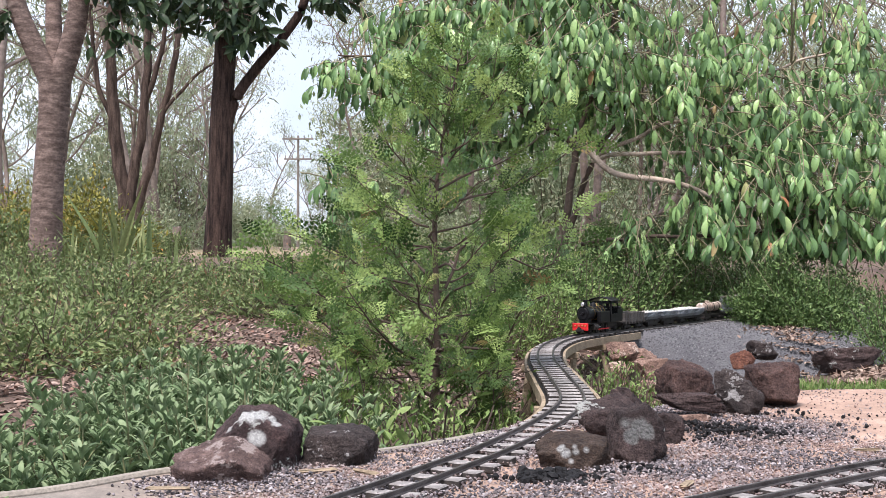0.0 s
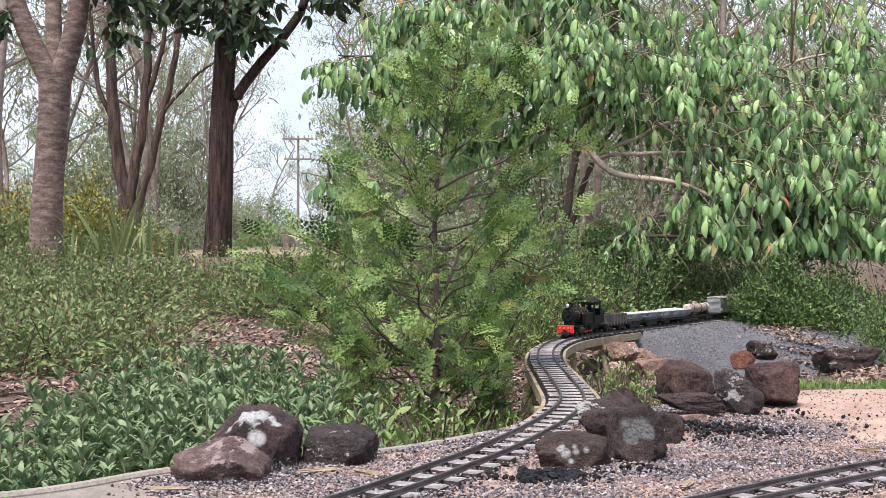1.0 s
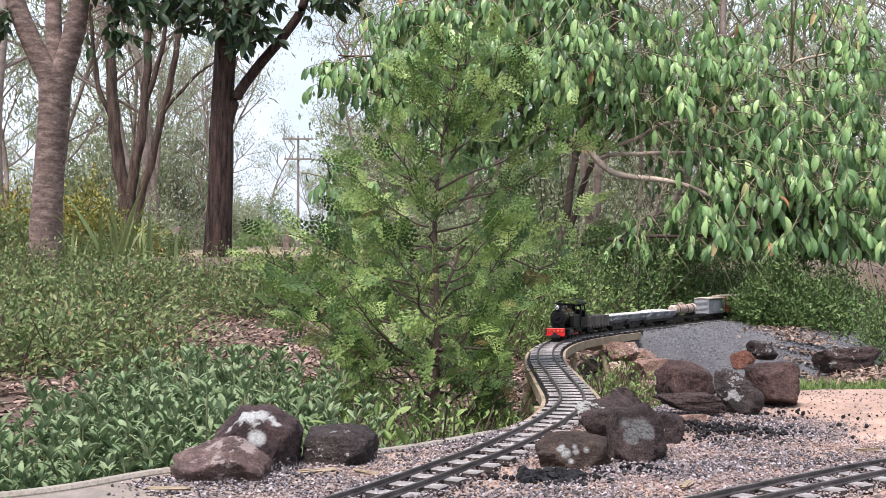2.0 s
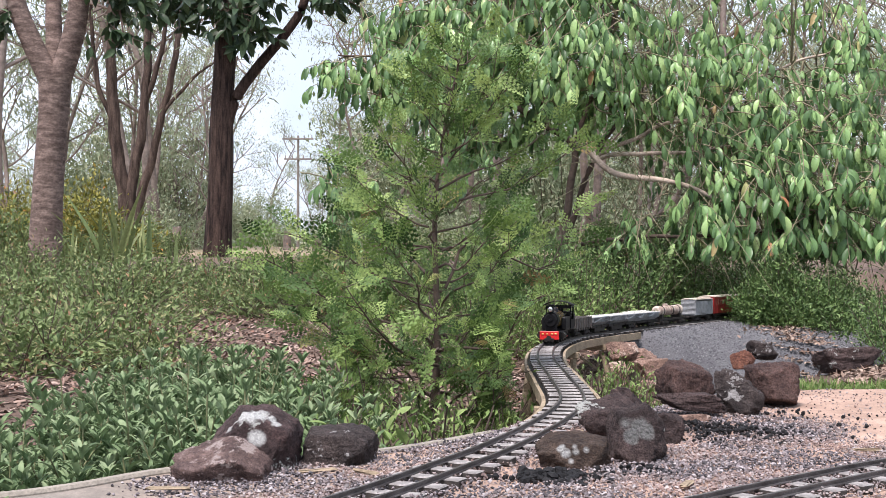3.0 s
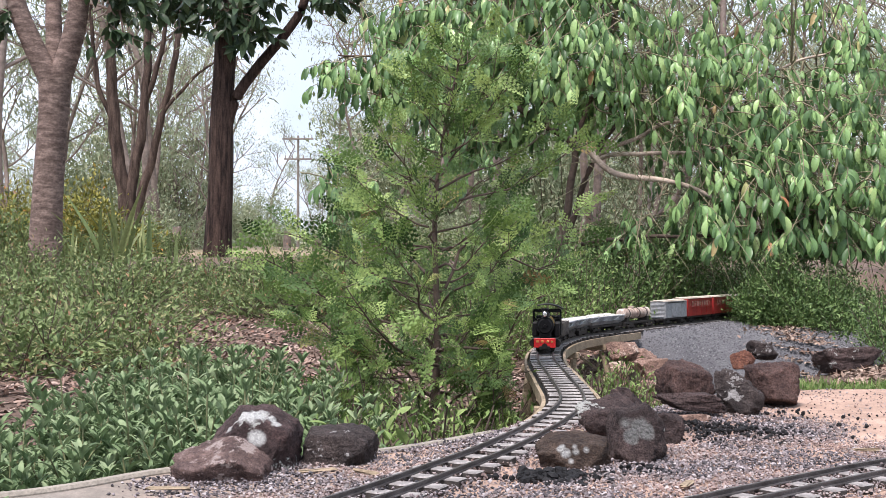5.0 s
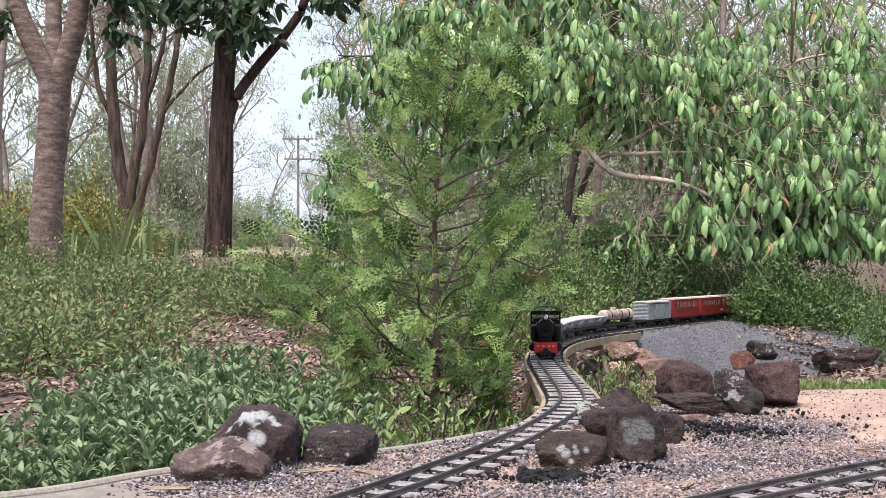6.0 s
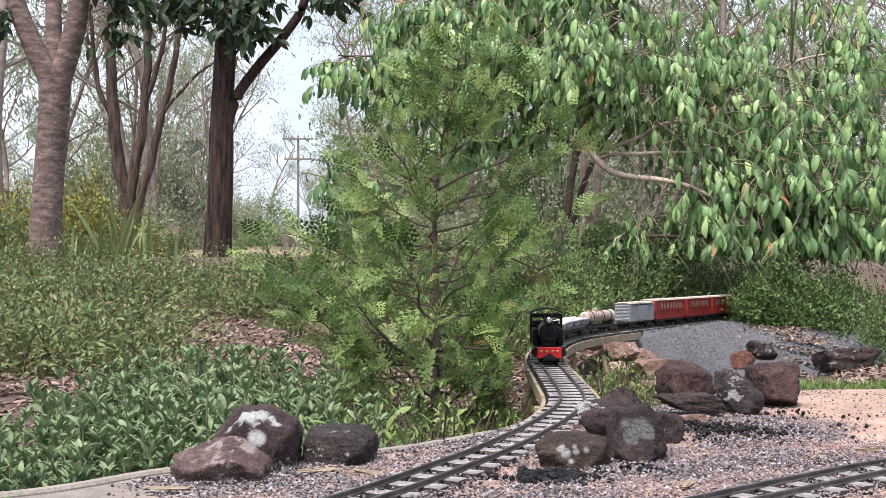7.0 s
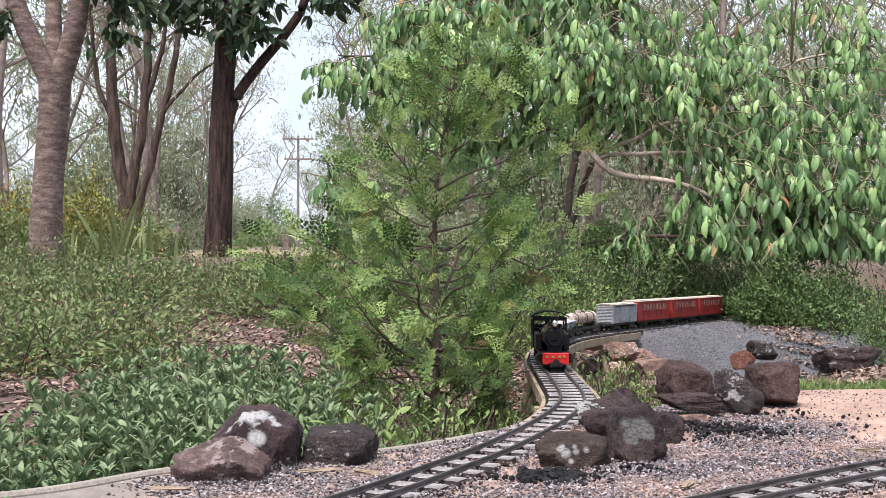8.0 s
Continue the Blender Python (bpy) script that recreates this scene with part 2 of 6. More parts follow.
def ground_z(x, y):
    """Height of the garden: a hollow round the trestle, then a long rise to the bush."""
    x, y = np.asarray(x, float), np.asarray(y, float)
    z = np.interp(y, [-6, 1.2, 2.0, 3.0, 4.5, 6.0, 8.0, 12, 30, 60, 200, 900], [-0.2, -0.2, -0.16, -0.085, -0.01, 0.10, 0.27, 0.40, 0.80, 1.2, 3.0, 8.0])
    hollow = np.exp(-(((x - 0.45) / 0.75) ** 2 + ((y - 3.7) / 1.1) ** 2))
    z = z - 0.19 * hollow
    right = smooth01(np.interp(y, [2.6, 3.4], [0.50, 1.0]), np.interp(y, [2.6, 3.4], [0.80, 1.5]), x) * (1 - smooth01(5.0, 7.0, y))
    z = z * (1 - right) + right * np.interp(y, [1.5, 2.5, 3.0, 3.7, 4.5, 7], [-0.06, -0.03, -0.05, -0.065, -0.01, 0.15])
    # the gravel bank lies in a shallow trough beside the line
    lx, ly = line_main[::16, 0], line_main[::16, 1]
    tx, ty = np.gradient(lx), np.gradient(ly)
    shape = x.shape
    fx, fy = np.atleast_1d(x).ravel(), np.atleast_1d(y).ravel()
    d2 = np.full(len(fx), 99.0)
    s_at = np.zeros(len(fx))
    for k in range(len(lx)):
        q = (fx - lx[k]) ** 2 + (fy - ly[k]) ** 2
        nearer = q < d2
        side = np.sign((fx - lx[k]) * ty[k] - (fy - ly[k]) * tx[k])
        s_at = np.where(nearer, side, s_at)
        d2 = np.where(nearer, q, d2)
        if k == 0:
            k_at = np.zeros(len(fx))
        k_at = np.where(nearer, k, k_at)
    d = (np.sqrt(d2) * s_at).reshape(shape)
    along = (k_at * 16 * STEP - ARC0).reshape(shape)
    trough = smooth01(np.where(d > 0.12, 2.75, 3.3), np.where(d > 0.12, 3.35, 3.8), along) * smooth01(-0.75, -0.15, d) * (1 - smooth01(0.9, 1.5, d))
    z = z * (1 - trough) + trough * np.interp(d, [-0.3, 0, 0.3, 1.3], [-0.06, -0.10, -0.30, -0.26])
    near = 1 - smooth01(10, 30, y)
    return z + near * (0.018 * wob(x, y, 2.3) + 0.007 * wob(x, y, 9.0, 2.0)) + (1 - near) * 0.12 * wob(x, y, 0.21, 1.0)

# ------------------------------------------------------------ materials
def gravel_material():
    """Fine gravel that drifts between pink crushed stone and grey grit."""
    m, n, l, p = nodes_of("mixed_fine_gravel")
    geo = n.new("ShaderNodeNewGeometry")
    pink = ramp_node(n, l, geo.outputs["Random Per Island"], [(0.0, (0.265, 0.188, 0.164)), (0.25, (0.358, 0.285, 0.257)), (0.5, (0.207, 0.136, 0.117)), (0.75, (0.115, 0.097, 0.094)), (0.85, (0.381, 0.342, 0.328))])
    grey = ramp_node(n, l, geo.outputs["Random Per Island"], [(0.0, (0.110, 0.097, 0.102)), (0.25, (0.231, 0.205, 0.211)), (0.42, (0.044, 0.040, 0.044)), (0.62, (0.161, 0.134, 0.137)), (0.80, (0.358, 0.330, 0.333)), (0.90, (0.026, 0.026, 0.030))])
    pink.color_ramp.interpolation = grey.color_ramp.interpolation = "CONSTANT"
    area = noise_node(n, l, 3.2, 4, 0.7)
    f = ramp_node(n, l, area.outputs["Fac"], [(0.47, (0, 0, 0)), (0.60, (1, 1, 1))]).outputs["Color"]
    l.new(mix_node(n, l, f, grey.outputs["Color"], pink.outputs["Color"]), p.inputs["Base Color"])
    p.inputs["Roughness"].default_value = 0.85
    return m


def slab_material():
    """Worn concrete: bare grey at the planting end, pink-washed over the rest, with fine grain and stains."""
    m, n, l, p = nodes_of("pink_concrete")
    big, mid, fine = noise_node(n, l, 4.0, 6, 0.7), noise_node(n, l, 16, 5, 0.65), noise_node(n, l, 170, 5, 0.75)
    pink = ramp_node(n, l, big.outputs["Fac"], [(0.32, (0.27, 0.178, 0.132)), (0.68, (0.40, 0.275, 0.212))]).outputs["Color"]
    grey = ramp_node(n, l, big.outputs["Fac"], [(0.32, (0.165, 0.145, 0.122)), (0.68, (0.25, 0.222, 0.19))]).outputs["Color"]
    t, sep, add = n.new("ShaderNodeTexCoord"), n.new("ShaderNodeSeparateXYZ"), n.new("ShaderNodeMath")
    l.new(t.outputs["Object"], sep.inputs[0])
    add.operation = "MULTIPLY_ADD"
    l.new(big.outputs["Fac"], add.inputs[0])
    add.inputs[1].default_value = 0.7
    l.new(sep.outputs["X"], add.inputs[2])
    span = n.new("ShaderNodeMapRange")
    span.inputs["From Min"].default_value, span.inputs["From Max"].default_value = -0.15, 0.45
    l.new(add.outputs[0], span.inputs["Value"])
    c = mix_node(n, l, span.outputs["Result"], grey, pink)
    stain = ramp_node(n, l, mid.outputs["Fac"], [(0.30, (0.78, 0.77, 0.76)), (0.60, (1.08, 1.08, 1.08))]).outputs["Color"]
    grain = ramp_node(n, l, fine.outputs["Fac"], [(0.3, (0.70,) * 3), (0.7, (1.22,) * 3)]).outputs["Color"]
    c = mix_node(n, l, 1.0, mix_node(n, l, 1.0, c, stain, "MULTIPLY"), grain, "MULTIPLY")
    l.new(c, p.inputs["Base Color"])
    p.inputs["Roughness"].default_value = 0.92
    bump_node(n, l, p, fine.outputs["Fac"], 0.4, 0.0015)
    return m


M_CHIPS = stones_material("bark_mulch", [(0.0, (0.160, 0.100, 0.076)), (0.25, (0.264, 0.184, 0.144)), (0.5, (0.088, 0.052, 0.040)), (0.65, (0.352, 0.264, 0.220)), (0.85, (0.208, 0.112, 0.080))])
M_LITTER = stones_material("leaf_litter", [(0.0, (0.20, 0.14, 0.105)), (0.3, (0.36, 0.28, 0.22)), (0.5, (0.12, 0.075, 0.055)), (0.8, (0.25, 0.17, 0.125))])
M_SLAB = slab_material()
M_EDGE = surface("grey_concrete", (0.187, 0.166, 0.137), (0.288, 0.259, 0.216), 9.0, 0.9, bump=0.3, dist=0.001, fine=200)
M_GRAVEL = gravel_material()
M_BLUE = stones_material("blue_metal_gravel", [(0.0, (0.088, 0.090, 0.100)), (0.3, (0.163, 0.163, 0.170)), (0.6, (0.068, 0.068, 0.074)), (0.85, (0.225, 0.225, 0.225))])
M_BANK = surface("blue_metal_bank", (0.094, 0.094, 0.101), (0.151, 0.151, 0.158), 4.0, 0.95, bump=1.0, dist=0.006, fine=210)
M_COAL = surface("coal", (0.004, 0.004, 0.0045), (0.020, 0.020, 0.021), 60, 0.6, bump=0.5, dist=0.002, spec=0.15)
M_RAIL = surface("weathered_rail", (0.06, 0.053, 0.050), (0.16, 0.145, 0.142), 25, 0.45, 0.6, 0.3, 0.0005, fine=400)
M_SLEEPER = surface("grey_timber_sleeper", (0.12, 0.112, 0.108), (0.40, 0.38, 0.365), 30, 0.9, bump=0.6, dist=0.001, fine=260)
# sleeper sides: same timber with its shade painted in as a darker colour
M_SLEEPER_SHADE = surface("shaded_sleeper_side", (0.022, 0.019, 0.018), (0.075, 0.066, 0.060), 40, 0.9, bump=0.5, dist=0.001)
M_BEAM = surface("weathered_bridge_timber", (0.17, 0.13, 0.085), (0.36, 0.29, 0.20), 12, 0.9, bump=0.5, dist=0.001, fine=180)
M_ROCK = rock_material("dark_basalt", (0.021, 0.015, 0.015), (0.109, 0.078, 0.072), amount=0.60)
M_ROCK_GREY = rock_material("grey_basalt", (0.020, 0.017, 0.017), (0.095, 0.078, 0.072), (0.36, 0.35, 0.34), 0.575)
M_ROCK_PINK = rock_material("flaking_rock", (0.086, 0.057, 0.052), (0.276, 0.196, 0.172), (0.506, 0.414, 0.380), 0.55, 22)
M_ROCK_RED = rock_material("reddish_basalt", (0.031, 0.019, 0.018), (0.137, 0.086, 0.073), amount=0.66)
M_SAND = rock_material("brown_sandstone", (0.137, 0.091, 0.073), (0.403, 0.275, 0.211), (0.549, 0.439, 0.366), 0.58, 9)
M_ORANGE = rock_material("orange_stone", (0.11, 0.050, 0.034), (0.21, 0.095, 0.062), (0.26, 0.17, 0.13), 0.7, 9)
M_BLACK = surface("satin_black_paint", (0.005, 0.005, 0.006), (0.012, 0.012, 0.013), 25, 0.38, bump=0.1, dist=0.0003, spec=0.14)
M_RUN = surface("sooty_gear_and_deck_shade", (0.012, 0.011, 0.010), (0.035, 0.03, 0.027), 40, 0.6, 0.3, 0.2, 0.0005)
M_RED = surface("signal_red_paint", (0.50, 0.012, 0.014), (0.62, 0.02, 0.02), 20, 0.4, bump=0.05, dist=0.0002)
M_MAROON = surface("coach_red_paint", (0.20, 0.014, 0.013), (0.30, 0.026, 0.022), 14, 0.5, bump=0.1, dist=0.0003)
M_CREAM = surface("weathered_cream_roof", (0.42, 0.36, 0.29), (0.60, 0.53, 0.45), 14, 0.8, bump=0.1, dist=0.0005)
M_SILVER = surface("bright_steel", (0.5, 0.5, 0.5), (0.7, 0.7, 0.7), 30, 0.25, 0.9, 0.1, 0.0003)
M_GOLD = surface("brass", (0.55, 0.36, 0.12), (0.75, 0.52, 0.2), 30, 0.3, 0.9, 0.1, 0.0003)
M_GREY = surface("galvanised_grey_paint", (0.20, 0.21, 0.215), (0.31, 0.32, 0.325), 10, 0.6, bump=0.15, dist=0.0005)
M_DKGREY = surface("sooty_grey_timber", (0.045, 0.041, 0.038), (0.12, 0.11, 0.10), 14, 0.75, bump=0.3, dist=0.0006)
M_HOPPER = surface("grey_blue_hopper_paint", (0.20, 0.22, 0.235), (0.42, 0.44, 0.455), 16, 0.65, bump=0.2, dist=0.0005)
M_LOAD = surface("white_stone_load", (0.42, 0.41, 0.37), (0.66, 0.64, 0.58), 40, 0.9, bump=0.8, dist=0.003)
M_TANK = surface("rust_streaked_cream_tank", (0.16, 0.075, 0.045), (0.66, 0.58, 0.50), 22, 0.65, bump=0.3, dist=0.0006, fine=90)
# pale salmon base colour paints the reflections seen in the coach panes
M_GLASS = surface("painted_reflection_coach_glass", (0.26, 0.11, 0.09), (0.50, 0.27, 0.22), 20, 0.15, bump=0.0)


# ------------------------------------------------------------ ground
def build_ground():
    xs = np.unique(np.round(np.r_[np.arange(-900, -60, 60), np.arange(-60, -8, 4), np.arange(-8, -3, 0.25), np.arange(-3, 3, 0.05), np.arange(3, 8, 0.25), np.arange(8, 60, 4), np.arange(60, 901, 60)], 3))
    ys = np.unique(np.round(np.r_[np.arange(-400, -8, 40), np.arange(-8, 1.2, 0.8), np.arange(1.2, 8, 0.05), np.arange(8, 16, 0.25), np.arange(16, 70, 3), np.arange(70, 901, 60)], 3))
    X, Y = np.meshgrid(xs, ys)
    V = np.stack([X, Y, ground_z(X, Y)], -1).reshape(-1, 3)
    i, j = np.meshgrid(np.arange(len(ys) - 1), np.arange(len(xs) - 1), indexing="ij")
    a = i * len(xs) + j
    F = np.stack([a, a + 1, a + 1 + len(xs), a + len(xs)], -1).reshape(-1, 4)
    m, n, l, p = nodes_of("garden_ground")
    t = n.new("ShaderNodeTexCoord")
    near, far = noise_node(n, l, 3.0, 6), noise_node(n, l, 0.12, 5)
    fine = noise_node(n, l, 70, 5, 0.75)
    soil = ramp_node(n, l, near.outputs["Fac"], [(0.3, (0.06, 0.038, 0.028)), (0.7, (0.17, 0.115, 0.085))]).outputs["Color"]
    dry = ramp_node(n, l, far.outputs["Fac"], [(0.35, (0.30, 0.22, 0.15)), (0.6, (0.24, 0.20, 0.12)), (0.75, (0.13, 0.15, 0.07))]).outputs["Color"]
    sep = n.new("ShaderNodeSeparateXYZ")
    l.new(t.outputs["Object"], sep.inputs[0])
    rng_map = n.new("ShaderNodeMapRange")
    rng_map.inputs["From Min"].default_value, rng_map.inputs["From Max"].default_value = 11, 17
    l.new(sep.outputs["Y"], rng_map.inputs["Value"])
    c = mix_node(n, l, rng_map.outputs["Result"], soil, dry)
    g = ramp_node(n, l, fine.outputs["Fac"], [(0.3, (0.6,) * 3), (0.7, (1.3,) * 3)]).outputs["Color"]
    l.new(mix_node(n, l, 1.0, c, g, "MULTIPLY"), p.inputs["Base Color"])
    p.inputs["Roughness"].default_value = 0.95
    bump_node(n, l, p, fine.outputs["Fac"], 0.8, 0.01)
    return tagged(soup("ground", V, F, m, smooth=True), "brown garden soil rising gently to dry open bushland", "ground", kind="structure")


SLAB_EDGE = [(-2.6, 0.75), (-0.95, 1.13), (-0.529, 1.316), (-0.361, 1.487), (-0.0956, 1.635), (0.08, 1.822), (0.15, 1.94), (0.40, 2.14), (0.62, 2.40), (0.85, 2.50), (1.3, 2.52), (3.2, 2.52)]


def slab_edge_y(x):
    e = np.array(SLAB_EDGE)
    return np.interp(x, e[:, 0], e[:, 1])


def build_slab():
    bm = bmesh.new()
    top = [bm.verts.new((x, y, 0)) for x, y in SLAB_EDGE] + [bm.verts.new((3.2, -3, 0)), bm.verts.new((-2.6, -3, 0))]
    f = bm.faces.new(top)
    f.normal_update()
    if f.normal.z < 0:
        f.normal_flip()
    r = bmesh.ops.extrude_face_region(bm, geom=[f])
    low = [v for v in r["geom"] if isinstance(v, bmesh.types.BMVert)]
    bmesh.ops.translate(bm, vec=(0, 0, -0.16), verts=low)
    bmesh.ops.recalc_face_normals(bm, faces=bm.faces)
    es = [e for e in bm.edges if all(v.co.z > -0.01 for v in e.verts)]
    bmesh.ops.bevel(bm, geom=es, offset=0.006, segments=2, affect="EDGES")
    ob = part("pavement", bm, M_SLAB)
    # raised grey kerb strip along the garden edge
    e = np.array(SLAB_EDGE[1:6])
    pts, _ = spline(e, 0.03)
    tan = np.gradient(pts, axis=0)
    tan /= np.linalg.norm(tan, axis=1)[:, None]
    nor = np.stack([tan[:, 1], -tan[:, 0]], 1)
    V, F = [], []
    for q, nn in zip(pts, nor):
        for off, z in ((-0.004, -0.12), (-0.004, 0.003), (0.0, 0.006), (0.012, 0.006), (0.015, 0.002), (0.015, -0.02)):
            V.append((q[0] + nn[0] * off, q[1] + nn[1] * off, z))
    for k in range(len(pts) - 1):
        for j in range(5):
            a = k * 6 + j
            F.append((a, a + 6, a + 7, a + 1))
    kerb = soup("kerb", V, F, M_EDGE)
    tagged(kerb, "low grey concrete kerb beside the planting", "kerb", kind="structure")
    return tagged(ob, "pinkish worn concrete slab strewn with gravel", "pavement", kind="structure")


def bank_slope(s):
    return np.interp(s, [3.6, 3.85, 4.35, 5.2], [0.70, 0.50, 0.13, 0.07])


def build_bank():
    """Gravel embankment that carries the line beyond the trestle."""
    ss = np.arange(3.45, 7.4, 0.03)
    dd = np.r_[-0.30, -0.12, -0.055, np.arange(-0.03, 1.6, 0.04)]
    V = np.zeros((len(ss), len(dd), 3))
    for i, s in enumerate(ss):
        p, q = on_line(ARC0 + s), on_line(ARC0 + s + 0.02)
        t = (q - p) / np.linalg.norm(q - p)
        n = np.array([t[1], -t[0]])
        for j, d in enumerate(dd):
            x, y = p + n * d
            over = max(0.0, d - 0.065) if d > 0 else max(0.0, -d - 0.055)
            z = 0.004 - bank_slope(s) * over * (1 - 0.12 * over) * (1 if d > 0 else 1.0 / bank_slope(s) * 0.5)
            if s < 3.76:
                z = min(z, -0.034 - 0.5 * (3.76 - s))
            if d > 0.06:
                fall = float(smooth01(3.55, 3.82 + 0.25 * d, s))
                z = z * fall + (1 - fall) * min(z, float(ground_z(x, y)) - 0.015)
            if over > 0:
                z += 0.010 * float(wob(x, y, 7.0)) + 0.004 * float(wob(x, y, 31.0))
            V[i, j] = (x, y, z)
    sh = V.shape
    i, j = np.meshgrid(np.arange(sh[0] - 1), np.arange(sh[1] - 1), indexing="ij")
    a = i * sh[1] + j
    F = np.stack([a, a + sh[1], a + sh[1] + 1, a + 1], -1).reshape(-1, 4)
    ob = soup("embankment", V.reshape(-1, 3), F, M_BANK, smooth=True)
    tagged(ob, "sloping embankment of grey blue-metal gravel", "embankment", kind="structure")
    return ob, V


def pebble_template(seed, flat=0.7):
    r = np.random.default_rng(seed)
    bm = bmesh.new()
    bmesh.ops.create_icosphere(bm, subdivisions=1, radius=0.5)
    V = np.array([v.co for v in bm.verts])
    F = np.array([[v.index for v in f.verts] for f in bm.faces])
    bm.free()
    V *= (1 + r.uniform(-0.25, 0.25, (len(V), 1)))
    V[:, 2] *= flat
    return V, F


OCTA = (np.array([(0.5, 0, 0), (-0.5, 0, 0), (0, 0.5, 0), (0, -0.5, 0), (0.1, 0.05, 0.4), (-0.05, 0, -0.35)]),
        np.array([(0, 2, 4), (2, 1, 4), (1, 3, 4), (3, 0, 4), (2, 0, 5), (1, 2, 5), (3, 1, 5), (0, 3, 5)]))


def random_turns(n, tilt=1.0):
    d = rng.normal(size=(n, 3))
    d[:, 2] *= tilt
    up = np.tile([0, 0, 1.0], (n, 1)) + rng.normal(size=(n, 3)) * tilt * 0.5
    return frames_of(d, up)


def build_gravel():
    """Loose stones on the slab: thick along the lines, thinning over the pink concrete."""
    n = 330000
    x, y = rng.uniform(-0.9, 1.6, n), rng.uniform(0.9, 2.55, n)
    inside = (y < slab_edge_y(x) - 0.004)
    x, y = x[inside], y[inside]
    e = slab_edge_y(x) - y
    dens = 0.95 * smooth01(-0.43, -0.30, x + 0.25 * (y - 1.4)) * np.where(x < -0.30, smooth01(0.02, 0.07, e), 1)
    bare = smooth01(0.58, 0.72, x + 0.03 * wob(x, y, 14.0)) * smooth01(1.68, 1.86, y - 0.25 * (x - 0.8) + 0.05 * wob(x, y, 9.0, 3.0))
    dens = dens * (1 - 0.95 * bare) * (0.72 + 0.5 * wob(x, y, 9.0))
    bare2 = np.exp(-((y - 1.17 - 0.72 * (x - 0.36)) / 0.035) ** 2) * (x > 0.2)
    dens *= 1 - 0.7 * bare2
    dens *= (1 - smooth01(1.05, 1.55, x)) * smooth01(0.92, 1.14, y)
    ballast = np.zeros(len(x))
    for line in (line_main, line_side):
        dd = np.full(len(x), 9.0)
        for q in line[(line[:, 1] > 0.9) & (line[:, 1] < 2.1)][::5]:
            dd = np.minimum(dd, np.hypot(x - q[0], y - q[1]))
        dens *= 1 - 0.25 * (dd < 0.046)
        ballast = np.maximum(ballast, 0.0075 * (1 - smooth01(0.045, 0.085, dd)))
    keep = rng.uniform(0, 1, len(x)) < dens
    x, y = x[keep], y[keep]
    size = rng.uniform(0.0024, 0.0056, len(x)) * rng.choice([1, 1, 1, 1.5], len(x))
    z = size * 0.25 + rng.uniform(0, 0.004, len(x)) * (dens[keep] > 0.5) + ballast[keep] * rng.uniform(0, 1, len(x))
    tv, tf = OCTA
    v, f = scatter(tv, tf, np.stack([x, y, z], 1), random_turns(len(x), 0.5), np.stack([size, size * 0.85, size * 0.8], 1))
    tagged(soup("gravel", v, f, M_GRAVEL), "pink, white and dark fine gravel on concrete", "gravel", kind="stuff")
    # blue-metal stones loose on the embankment
    n = 60000
    k = rng.integers(0, BANK.shape[0] - 1, n)
    jj = rng.integers(2, BANK.shape[1] - 2, n)
    a, b = rng.uniform(0, 1, (n, 1)), rng.uniform(0, 1, (n, 1))
    q = BANK[k, jj] * (1 - a) * (1 - b) + BANK[k + 1, jj] * a * (1 - b) + BANK[k, jj + 1] * (1 - a) * b + BANK[k + 1, jj + 1] * a * b
    size = rng.uniform(0.0045, 0.0100, n)
    v, f = scatter(tv, tf, q + np.array([0, 0, 0.001]), random_turns(n, 0.6), size)
    tagged(soup("bank_gravel", v, f, M_BLUE), "loose grey blue-metal stones on the embankment", "gravel", kind="stuff")


def build_coal():
    tv, tf = pebble_template(3, 0.8)
    spots = [(0.142, 1.425, 0.050, 0.028, 190), (0.42, 1.88, 0.10, 0.08, 260), (0.50, 1.80, 0.11, 0.09, 240), (0.64, 2.03, 0.10, 0.06, 40), (0.26, 1.47, 0.05, 0.03, 50)]
    P, S = [], []
    for cx, cy, sx, sy, n in spots:
        q = rng.normal(size=(n, 2))
        P.append(np.stack([cx + q[:, 0] * sx * 0.6, cy + q[:, 1] * sy * 0.6, np.maximum(0.004, 0.014 - 0.006 * np.abs(q).sum(1)) * rng.uniform(0.4, 1, n)], 1))
        S.append(rng.uniform(0.003, 0.0085, n) * rng.choice([1, 1, 1.4], n) * (1.6 if cx < 0.2 else 1.0))
    n = 120
    x, y = rng.uniform(0.2, 1.1, n), rng.uniform(1.3, 2.4, n)
    P.append(np.stack([x, y, np.full(n, 0.004)], 1))
    S.append(rng.uniform(0.002, 0.006, n))
    P, S = np.concatenate(P), np.concatenate(S)
    ok = P[:, 1] < slab_edge_y(P[:, 0]) - 0.02
    v, f = scatter(tv, tf, P[ok], random_turns(ok.sum()), S[ok])
    tagged(soup("coal_lumps", v, f, M_COAL), "spilled black coal lumps scattered on the gravel", "coal", kind="stuff")


